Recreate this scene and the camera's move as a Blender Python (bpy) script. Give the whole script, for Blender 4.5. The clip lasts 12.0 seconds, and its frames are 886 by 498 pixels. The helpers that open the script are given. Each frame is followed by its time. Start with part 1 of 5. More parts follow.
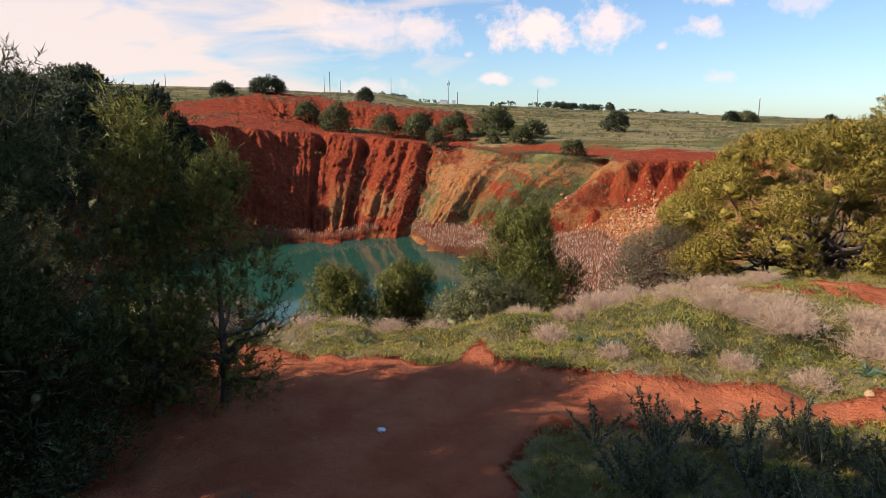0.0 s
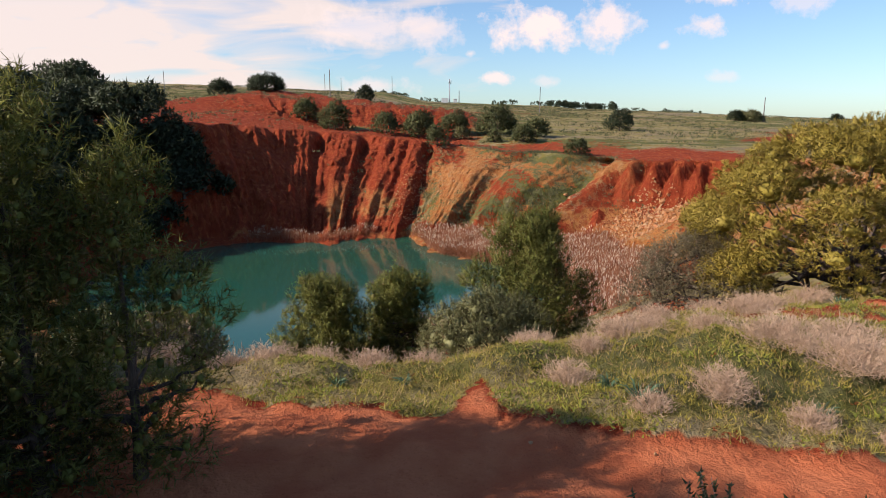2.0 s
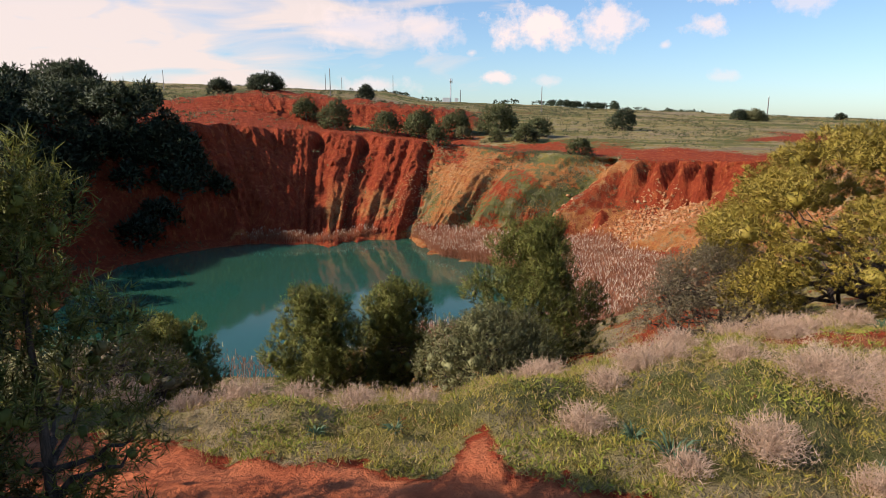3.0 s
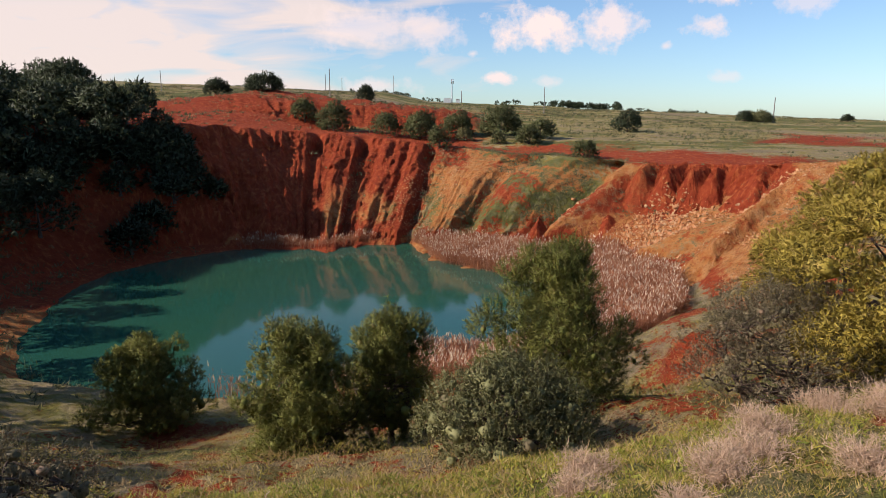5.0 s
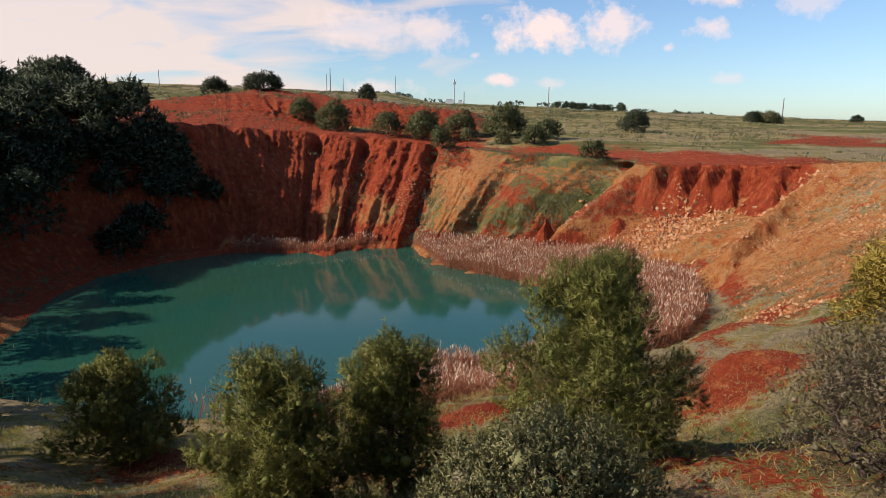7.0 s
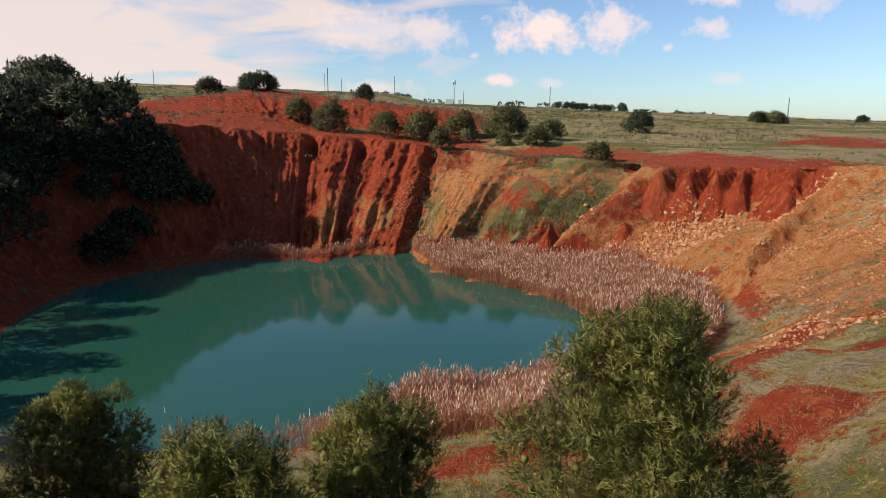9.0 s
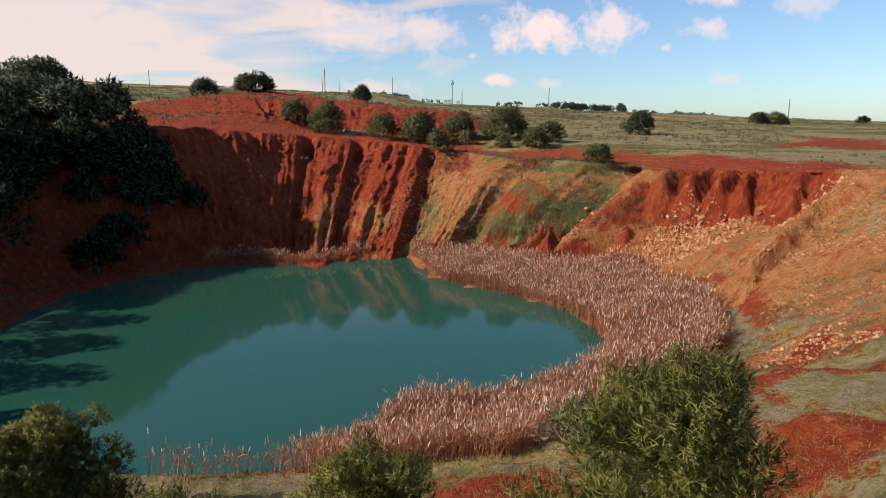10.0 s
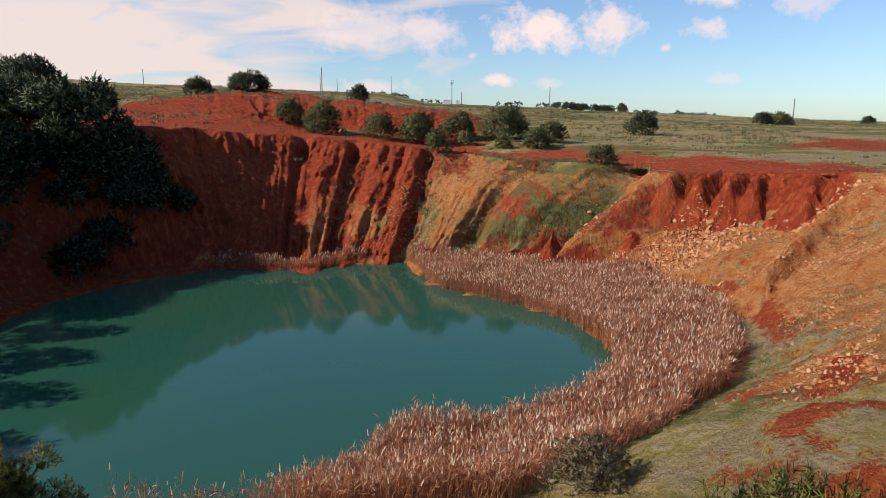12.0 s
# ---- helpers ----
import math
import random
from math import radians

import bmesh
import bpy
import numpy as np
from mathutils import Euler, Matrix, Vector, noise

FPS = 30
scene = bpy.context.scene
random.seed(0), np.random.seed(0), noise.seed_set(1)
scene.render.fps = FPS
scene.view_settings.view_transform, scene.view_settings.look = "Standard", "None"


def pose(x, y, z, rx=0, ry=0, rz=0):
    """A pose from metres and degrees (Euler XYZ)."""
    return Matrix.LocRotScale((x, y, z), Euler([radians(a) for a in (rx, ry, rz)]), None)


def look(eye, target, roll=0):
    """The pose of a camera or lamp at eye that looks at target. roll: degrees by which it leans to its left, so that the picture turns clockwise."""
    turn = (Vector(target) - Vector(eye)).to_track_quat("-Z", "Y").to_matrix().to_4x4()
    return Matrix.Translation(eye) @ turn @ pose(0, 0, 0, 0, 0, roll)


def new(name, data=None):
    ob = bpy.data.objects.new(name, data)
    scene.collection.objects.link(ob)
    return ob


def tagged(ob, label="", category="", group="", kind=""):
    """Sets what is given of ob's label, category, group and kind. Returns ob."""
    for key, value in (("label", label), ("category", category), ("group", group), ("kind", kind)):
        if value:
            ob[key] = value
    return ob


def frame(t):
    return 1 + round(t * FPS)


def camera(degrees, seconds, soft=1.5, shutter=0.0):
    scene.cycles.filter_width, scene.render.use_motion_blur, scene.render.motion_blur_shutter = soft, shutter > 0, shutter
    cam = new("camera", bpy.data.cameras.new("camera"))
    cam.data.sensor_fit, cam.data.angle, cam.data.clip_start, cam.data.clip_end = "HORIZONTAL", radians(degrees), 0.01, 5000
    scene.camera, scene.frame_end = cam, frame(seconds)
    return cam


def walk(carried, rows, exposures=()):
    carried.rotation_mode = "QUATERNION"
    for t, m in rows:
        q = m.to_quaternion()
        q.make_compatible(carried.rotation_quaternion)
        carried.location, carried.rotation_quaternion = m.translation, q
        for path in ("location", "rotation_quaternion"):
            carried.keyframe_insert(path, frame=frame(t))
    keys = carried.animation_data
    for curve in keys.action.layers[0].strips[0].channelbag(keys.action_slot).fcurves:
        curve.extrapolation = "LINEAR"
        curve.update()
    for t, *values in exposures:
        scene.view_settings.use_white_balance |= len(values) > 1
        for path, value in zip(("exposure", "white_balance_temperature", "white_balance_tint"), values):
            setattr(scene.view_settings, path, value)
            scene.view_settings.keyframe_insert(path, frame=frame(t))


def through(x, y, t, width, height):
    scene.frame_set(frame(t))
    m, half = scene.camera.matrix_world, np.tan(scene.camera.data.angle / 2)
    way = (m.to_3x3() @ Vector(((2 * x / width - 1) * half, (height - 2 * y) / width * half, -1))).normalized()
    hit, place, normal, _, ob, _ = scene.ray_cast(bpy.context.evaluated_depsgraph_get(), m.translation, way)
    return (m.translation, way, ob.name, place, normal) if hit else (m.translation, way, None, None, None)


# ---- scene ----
cam = camera(70.0, 12.0, soft=0.8)
PATH = [
    (0, (0.000, 0.000, 4.200), (0.000, 1.963, 3.820), 0.08),
    (0.5, (0.040, 0.494, 4.098), (0.039, 2.458, 3.718), 0.06),
    (1, (0.106, 1.133, 4.051), (0.104, 3.096, 3.670), 0.08),
    (1.5, (0.126, 1.772, 4.029), (0.123, 3.736, 3.648), 0.17),
    (2, (0.154, 2.520, 4.035), (0.150, 4.483, 3.652), 0.22),
    (2.5, (0.185, 3.216, 4.090), (0.180, 5.179, 3.705), 0.19),
    (3, (0.226, 4.036, 4.123), (0.218, 5.999, 3.738), 0.19),
    (3.5, (0.227, 4.772, 4.172), (0.218, 6.735, 3.788), 0.15),
    (5.5, (0.040, 8.276, 4.274), (0.029, 10.239, 3.891), 0.28),
    (6, (-0.057, 9.224, 4.200), (-0.071, 11.187, 3.817), 0.21),
    (6.5, (-0.099, 10.136, 4.041), (-0.115, 12.100, 3.660), 0.25),
    (7, (-0.093, 11.033, 3.882), (-0.109, 12.997, 3.504), 0.32),
    (9, (-0.130, 14.732, 4.015), (-0.145, 16.696, 3.638), 0.25),
    (9.5, (-0.120, 15.626, 4.181), (-0.132, 17.590, 3.805), 0.24),
    (10, (-0.090, 16.523, 4.330), (-0.100, 18.488, 3.953), 0.23),
    (10.5, (-0.030, 17.407, 4.437), (-0.040, 19.371, 4.059), 0.19),
    (11, (0.023, 18.269, 4.469), (0.014, 20.233, 4.091), 0.23),
    (11.5, (0.065, 19.134, 4.464), (0.055, 21.098, 4.087), 0.20),
    (12, (0.106, 20.000, 4.408), (0.097, 21.964, 4.031), 0.26),
]
walk(cam, [(t, look(eye, target, roll)) for t, eye, target, roll in PATH], [(0.0, 0.38, 6700, 19), (3.0, 0.34, 6700, 19), (6.0, 0.26, 6700, 19), (12.0, 0.22, 6700, 19)])

# ---- daylight: low winter sun from the left, a little behind the camera ----
SUN_TO = Vector((-0.80, -0.18, 0.555)).normalized()
sun_elev = math.asin(SUN_TO.z)
sun_az = math.atan2(SUN_TO.x, SUN_TO.y)          # clockwise from +y

sun = new("sun", bpy.data.lights.new("sun", "SUN"))
sun.data.energy, sun.data.angle, sun.data.color = 5.0, radians(0.55), (1.0, 0.93, 0.82)
sun.matrix_world = look(SUN_TO * 200, (0, 0, 0))

world = bpy.data.worlds.new("sky")
scene.world = world
world.use_nodes = True


def build_sky(w):
    nt = w.node_tree
    nt.nodes.clear()
    N, L = nt.nodes, nt.links

    def math_node(op, a, b=None, c=None, clamp=False):
        n = N.new("ShaderNodeMath")
        n.operation, n.use_clamp = op, clamp
        for i, v in enumerate((a, b, c)):
            if v is None:
                continue
            if isinstance(v, (int, float)):
                n.inputs[i].default_value = v
            else:
                L.new(v, n.inputs[i])
        return n.outputs[0]

    out = N.new("ShaderNodeOutputWorld")
    bg = N.new("ShaderNodeBackground")
    bg.inputs["Strength"].default_value = 0.118
    L.new(bg.outputs[0], out.inputs[0])
    sky = N.new("ShaderNodeTexSky")
    sky.sky_type, sky.sun_disc = "NISHITA", False
    sky.sun_elevation, sky.sun_rotation = sun_elev, sun_az
    sky.altitude, sky.air_density, sky.dust_density, sky.ozone_density = 50, 1.0, 0.6, 2.0
    co = N.new("ShaderNodeTexCoord")
    sep = N.new("ShaderNodeSeparateXYZ")
    L.new(co.outputs["Generated"], sep.inputs[0])
    yy = math_node("MAXIMUM", sep.outputs[1], 0.05)
    u = math_node("DIVIDE", sep.outputs[0], yy)
    v = math_node("DIVIDE", sep.outputs[2], yy)
    comb = N.new("ShaderNodeCombineXYZ")
    L.new(u, comb.inputs[0])
    L.new(v, comb.inputs[1])
    nz = N.new("ShaderNodeTexNoise")
    nz.inputs["Scale"].default_value, nz.inputs["Detail"].default_value, nz.inputs["Roughness"].default_value = 30.0, 9.0, 0.62
    L.new(comb.outputs[0], nz.inputs["Vector"])
    wob = math_node("SUBTRACT", nz.outputs["Fac"], 0.5)
    # cumulus puffs low over the plateau: centre, half sizes and thickness
    puffs = [(0.135, 0.145, 0.072, 0.030, 1.0), (0.245, 0.150, 0.045, 0.030, 0.85), (0.39, 0.148, 0.028, 0.016, 0.75),
             (0.078, 0.071, 0.028, 0.009, 0.95), (0.155, 0.066, 0.022, 0.008, 0.45), (0.41, 0.203, 0.05, 0.02, 0.8),
             (0.53, 0.195, 0.05, 0.03, 0.5), (0.33, 0.12, 0.010, 0.007, 0.6), (0.425, 0.075, 0.022, 0.010, 0.4),
             (-0.13, 0.145, 0.085, 0.03, 0.6), (-0.03, 0.14, 0.05, 0.03, 0.6), (-0.11, 0.058, 0.06, 0.014, 0.55), (0.04, 0.107, 0.009, 0.006, 0.6)]
    mask = None
    for cu, cv, su, sv, amount in puffs:
        du = math_node("DIVIDE", math_node("SUBTRACT", u, cu), su)
        dv = math_node("DIVIDE", math_node("SUBTRACT", v, cv), sv)
        d = math_node("SQRT", math_node("ADD", math_node("MULTIPLY", du, du), math_node("MULTIPLY", dv, dv)))
        d = math_node("ADD", d, math_node("MULTIPLY", wob, 3.0))
        m = math_node("MULTIPLY", math_node("SUBTRACT", 1.15, d, clamp=True), 1.35 * amount, clamp=True)
        m = math_node("MINIMUM", m, amount)
        mask = m if mask is None else math_node("MAXIMUM", mask, m)
    # thin high cloud sheet towards the sun, streaked by the wind
    stretch = N.new("ShaderNodeMapping")
    stretch.inputs["Scale"].default_value = (2.2, 9.0, 1.0)
    stretch.inputs["Rotation"].default_value = (0, 0, radians(10))
    L.new(comb.outputs[0], stretch.inputs[0])
    n2 = N.new("ShaderNodeTexNoise")
    n2.inputs["Scale"].default_value, n2.inputs["Detail"].default_value, n2.inputs["Distortion"].default_value = 2.4, 7.0, 0.6
    L.new(stretch.outputs[0], n2.inputs["Vector"])
    lean = math_node("ADD", math_node("MULTIPLY", u, -2.4), math_node("MULTIPLY", v, 1.6))
    sheet = math_node("ADD", math_node("MULTIPLY", math_node("SUBTRACT", n2.outputs["Fac"], 0.5), 4.2), math_node("SUBTRACT", lean, 0.22))
    sheet = math_node("MULTIPLY", sheet, 1.0, clamp=True)
    sheet = math_node("MULTIPLY", sheet, math_node("MULTIPLY", math_node("SUBTRACT", 0.34, v, clamp=True), 6.0, clamp=True))
    sheet = math_node("MULTIPLY", sheet, 0.92)
    mix1 = N.new("ShaderNodeMix")
    mix1.data_type = "RGBA"
    L.new(sheet, mix1.inputs["Factor"])
    tint = N.new("ShaderNodeMix")
    tint.data_type, tint.blend_type = "RGBA", "MULTIPLY"
    tint.inputs["Factor"].default_value = 1.0
    tint.inputs["B"].default_value = (0.80, 1.0, 1.12, 1)
    L.new(sky.outputs[0], tint.inputs["A"])
    L.new(tint.outputs["Result"], mix1.inputs["A"])
    mix1.inputs["B"].default_value = (6.3, 5.6, 5.1, 1)
    mix2 = N.new("ShaderNodeMix")
    mix2.data_type = "RGBA"
    L.new(mask, mix2.inputs["Factor"])
    L.new(mix1.outputs["Result"], mix2.inputs["A"])
    mix2.inputs["B"].default_value = (6.9, 6.1, 5.8, 1)
    L.new(mix2.outputs["Result"], bg.inputs["Color"])


build_sky(world)


# ---- node material helpers ----
class Mat:
    """A small wrapper that adds nodes and links them."""

    def __init__(self, name):
        self.m = bpy.data.materials.new(name)
        self.m.use_nodes = True
        self.nt = self.m.node_tree
        self.nt.nodes.clear()
        self.out = self.nt.nodes.new("ShaderNodeOutputMaterial")

    def node(self, kind, **inputs):
        n = self.nt.nodes.new(kind)
        for key, v in inputs.items():
            self.put(n.inputs[key.replace("_", " ")], v)
        return n

    def put(self, socket, v):
        if isinstance(v, bpy.types.NodeSocket):
            self.nt.links.new(v, socket)
        elif isinstance(v, tuple) and len(v) == 3 and socket.type == "RGBA":
            socket.default_value = (*v, 1)
        else:
            socket.default_value = v

    def math(self, op, a, b=0.0, clamp=False):
        n = self.nt.nodes.new("ShaderNodeMath")
        n.operation, n.use_clamp = op, clamp
        self.put(n.inputs[0], a)
        self.put(n.inputs[1], b)
        return n.outputs[0]

    def mix(self, f, a, b, blend="MIX"):
        n = self.nt.nodes.new("ShaderNodeMix")
        n.data_type, n.blend_type = "RGBA", blend
        self.put(n.inputs["Factor"], f)
        self.put(n.inputs["A"], a)
        self.put(n.inputs["B"], b)
        return n.outputs["Result"]

    def noise(self, scale, detail=5.0, rough=0.6, vec=None, distort=0.0):
        n = self.nt.nodes.new("ShaderNodeTexNoise")
        n.inputs["Scale"].default_value, n.inputs["Detail"].default_value = scale, detail
        n.inputs["Roughness"].default_value, n.inputs["Distortion"].default_value = rough, distort
        if vec is not None:
            self.put(n.inputs["Vector"], vec)
        return n.outputs["Fac"]

    def ramp(self, f, lo, hi):
        n = self.nt.nodes.new("ShaderNodeMapRange")
        n.interpolation_type = "SMOOTHSTEP"
        self.put(n.inputs["Value"], f)
        n.inputs["From Min"].default_value, n.inputs["From Max"].default_value = lo, hi
        return n.outputs["Result"]

    def world_pos(self):
        return self.node("ShaderNodeNewGeometry").outputs["Position"]

    def surface(self, color, rough=0.9, bump=None, strength=0.3, dist=0.1, spec=0.2, metal=0.0):
        b = self.node("ShaderNodeBsdfPrincipled")
        self.put(b.inputs["Base Color"], color)
        self.put(b.inputs["Roughness"], rough)
        b.inputs["Specular IOR Level"].default_value = spec
        b.inputs["Metallic"].default_value = metal
        if bump is not None:
            n = self.node("ShaderNodeBump")
            n.inputs["Strength"].default_value, n.inputs["Distance"].default_value = strength, dist
            self.put(n.inputs["Height"], bump)
            self.nt.links.new(n.outputs[0], b.inputs["Normal"])
        self.nt.links.new(b.outputs[0], self.out.inputs[0])
        return b


def ground_material():
    m = Mat("red_earth_and_grass")
    pos = m.world_pos()
    zone = m.node("ShaderNodeVertexColor")
    zone.layer_name = "zone"
    sep = m.node("ShaderNodeSeparateColor", Color=zone.outputs["Color"])
    red_w, grass_w, tan_w = sep.outputs[0], sep.outputs[1], sep.outputs[2]
    big, mid, fine, grit = m.noise(0.16, 4, vec=pos), m.noise(0.9, 6, vec=pos), m.noise(5.5, 6, 0.7, vec=pos), m.noise(28.0, 4, 0.7, vec=pos)
    # iron-red bauxite clay, washed streaks run down the faces
    flow = m.node("ShaderNodeMapping", Vector=pos)
    flow.inputs["Scale"].default_value = (1.3, 1.3, 0.22)
    streak = m.noise(1.1, 6, 0.65, vec=flow.outputs[0], distort=0.4)
    clay = m.mix(m.ramp(mid, 0.3, 0.75), (0.31, 0.055, 0.020), (0.22, 0.032, 0.013))
    clay = m.mix(m.ramp(streak, 0.48, 0.72), clay, (0.44, 0.115, 0.038))
    clay = m.mix(m.math("MULTIPLY", m.ramp(fine, 0.55, 0.8), 0.5), clay, (0.14, 0.020, 0.011))
    # broken limestone, ochre and pale
    tan = m.mix(m.ramp(mid, 0.35, 0.7), (0.42, 0.16, 0.045), (0.46, 0.23, 0.09))
    tan = m.mix(m.ramp(fine, 0.52, 0.68), tan, (0.19, 0.062, 0.026))
    tan = m.mix(m.math("MULTIPLY", m.ramp(grit, 0.58, 0.75), 0.6), tan, (0.55, 0.40, 0.26))
    tan = m.mix(m.math("MULTIPLY", m.ramp(streak, 0.5, 0.66), 0.65), tan, (0.30, 0.065, 0.023))
    # winter grass, low weeds and dead stalks
    green = m.mix(m.ramp(fine, 0.35, 0.7), (0.20, 0.17, 0.040), (0.34, 0.27, 0.085))
    dry = m.mix(m.ramp(grit, 0.35, 0.7), (0.36, 0.27, 0.15), (0.47, 0.36, 0.21))
    grass = m.mix(m.ramp(mid, 0.42, 0.62), green, dry)
    grass = m.mix(m.math("MULTIPLY", m.ramp(big, 0.5, 0.7), 0.55), grass, (0.13, 0.14, 0.04))
    bands = m.node("ShaderNodeMapping", Vector=pos)
    bands.inputs["Scale"].default_value = (0.018, 0.06, 0.05)
    wide = m.noise(1.0, 5, 0.65, vec=bands.outputs[0])
    grass = m.mix(m.math("MULTIPLY", m.ramp(wide, 0.48, 0.56), 0.75), grass, (0.075, 0.095, 0.024))
    grass = m.mix(m.math("MULTIPLY", m.ramp(wide, 0.48, 0.40), 0.75), grass, (0.27, 0.20, 0.13))
    grass = m.mix(m.math("MULTIPLY", m.ramp(mid, 0.56, 0.64), 0.4), grass, (0.085, 0.085, 0.025))
    jitter = m.math("ADD", m.math("MULTIPLY", m.math("SUBTRACT", mid, 0.5), 1.7), m.math("MULTIPLY", m.math("SUBTRACT", fine, 0.5), 1.7))
    col = m.mix(m.ramp(m.math("ADD", tan_w, jitter), 0.32, 0.68), clay, tan)
    col = m.mix(m.ramp(m.math("ADD", grass_w, m.math("MULTIPLY", jitter, 1.1)), 0.38, 0.68), col, grass)
    # trodden ground is paler with dust
    dusty = m.mix(m.ramp(mid, 0.35, 0.65), (0.54, 0.165, 0.070), (0.42, 0.105, 0.042))
    dusty = m.mix(m.math("MULTIPLY", m.ramp(grit, 0.56, 0.74), 0.55), dusty, (0.26, 0.055, 0.026))
    clay = m.mix(m.ramp(m.math("ADD", zone.outputs["Alpha"], m.math("MULTIPLY", jitter, 0.4)), 0.3, 0.8), clay, dusty)
    keep = m.ramp(m.math("ADD", red_w, m.math("MULTIPLY", jitter, 0.6)), 0.5, 0.85)
    col = m.mix(keep, col, clay)
    height = m.math("ADD", m.math("ADD", m.math("MULTIPLY", mid, 1.0), m.math("MULTIPLY", fine, 0.5)), m.math("ADD", m.math("MULTIPLY", streak, 0.8), m.math("MULTIPLY", grit, 0.12)))
    height = m.math("MULTIPLY", m.math("SUBTRACT", height, 1.21), m.math("SUBTRACT", 1.0, m.math("MULTIPLY", zone.outputs["Alpha"], 0.75)))
    m.surface(col, 0.95, height, 1.0, 0.7, spec=0.10)
    return m.m


def leaf_material(name, dark, light, dry=None, through=0.3, patch=1.3, up=0.0):
    m = Mat(name)
    isl = m.node("ShaderNodeNewGeometry").outputs["Random Per Island"]
    obj = m.node("ShaderNodeObjectInfo").outputs["Random"]
    pos = m.node("ShaderNodeTexCoord").outputs["Object"]
    big = m.noise(patch, 3, vec=pos)
    col = m.mix(m.math("ADD", m.math("MULTIPLY", isl, 0.6), m.math("MULTIPLY", m.ramp(big, 0.3, 0.7), 0.4)), dark, light)
    if dry:
        col = m.mix(m.math("MULTIPLY", m.ramp(m.math("ADD", isl, m.math("MULTIPLY", big, 0.5)), 1.05, 1.25), 0.85), col, dry)
    col = m.mix(m.math("MULTIPLY", m.math("SUBTRACT", obj, 0.5), 0.0), col, dark)
    d = m.node("ShaderNodeBsdfPrincipled", Base_Color=col, Roughness=0.62)
    d.inputs["Specular IOR Level"].default_value = 0.25
    t = m.node("ShaderNodeBsdfTranslucent", Color=col)
    if up:
        # a sward lit as a whole: blades lean every way, so their shading leans to the sky
        blend = m.nt.nodes.new("ShaderNodeVectorMath")
        blend.operation = "ADD"
        m.put(blend.inputs[0], m.node("ShaderNodeNewGeometry").outputs["Normal"])
        blend.inputs[1].default_value = (0, 0, up)
        norm = m.nt.nodes.new("ShaderNodeVectorMath")
        norm.operation = "NORMALIZE"
        m.put(norm.inputs[0], blend.outputs[0])
        m.put(d.inputs["Normal"], norm.outputs[0])
    mx = m.node("ShaderNodeMixShader")
    mx.inputs[0].default_value = through
    m.nt.links.new(d.outputs[0], mx.inputs[1])
    m.nt.links.new(t.outputs[0], mx.inputs[2])
    m.nt.links.new(mx.outputs[0], m.out.inputs[0])
    return m.m


def bark_material(name, a, b):
    m = Mat(name)
    pos = m.node("ShaderNodeTexCoord").outputs["Object"]
    st = m.node("ShaderNodeMapping", Vector=pos)
    st.inputs["Scale"].default_value = (1, 1, 0.25)
    n = m.noise(14, 6, 0.7, vec=st.outputs[0])
    m.surface(m.mix(m.ramp(n, 0.35, 0.65), a, b), 0.9, n, 0.8, 0.04)
    return m.m


def stone_material():
    m = Mat("limestone")
    pos = m.world_pos()
    n, f = m.noise(1.6, 5, vec=pos), m.noise(14, 5, 0.7, vec=pos)
    rnd = m.node("ShaderNodeObjectInfo").outputs["Random"]
    isl = m.node("ShaderNodeNewGeometry").outputs["Random Per Island"]
    c = m.mix(m.math("FRACT", m.math("ADD", rnd, isl)), (0.46, 0.29, 0.15), (0.42, 0.17, 0.060))
    c = m.mix(m.ramp(n, 0.45, 0.7), c, (0.40, 0.13, 0.05))
    c = m.mix(m.math("MULTIPLY", m.ramp(f, 0.5, 0.75), 0.5), c, (0.30, 0.20, 0.14))
    m.surface(c, 0.9, f, 0.6, 0.05)
    return m.m


def water_material():
    m = Mat("green_lake_water")
    pos = m.world_pos()
    big, rip = m.noise(0.05, 3, vec=pos), m.noise(1.8, 3, 0.5, vec=pos)
    c = m.mix(m.ramp(big, 0.3, 0.7), (0.018, 0.074, 0.044), (0.014, 0.074, 0.055))
    b = m.surface(c, 0.06, rip, 0.03, 0.05, spec=0.5)
    b.inputs["IOR"].default_value = 1.33
    return m.m


def plain_material(name, a, b, scale=6.0, rough=0.7, metal=0.0):
    m = Mat(name)
    pos = m.node("ShaderNodeTexCoord").outputs["Object"]
    n = m.noise(scale, 5, vec=pos)
    m.surface(m.mix(m.ramp(n, 0.3, 0.7), a, b), rough, n, 0.2, 0.02, metal=metal)
    return m.m


GROUND = ground_material()
# Needle colours carry light: yellower for sunlit crowns, darker for pines in shade.
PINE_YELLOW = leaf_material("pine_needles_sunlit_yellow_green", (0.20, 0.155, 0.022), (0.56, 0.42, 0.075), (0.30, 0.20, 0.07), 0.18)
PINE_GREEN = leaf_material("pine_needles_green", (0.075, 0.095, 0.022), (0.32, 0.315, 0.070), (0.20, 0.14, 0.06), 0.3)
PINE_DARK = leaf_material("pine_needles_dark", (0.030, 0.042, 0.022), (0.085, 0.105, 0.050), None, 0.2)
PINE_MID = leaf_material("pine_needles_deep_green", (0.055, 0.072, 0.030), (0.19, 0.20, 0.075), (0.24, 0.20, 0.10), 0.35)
OLIVE = leaf_material("mastic_leaves_grey_green", (0.11, 0.12, 0.045), (0.36, 0.34, 0.15), (0.22, 0.16, 0.09), 0.25)
GREYBUSH = leaf_material("grey_shrub_leaves", (0.12, 0.10, 0.05), (0.30, 0.25, 0.15), (0.32, 0.20, 0.13), 0.3)
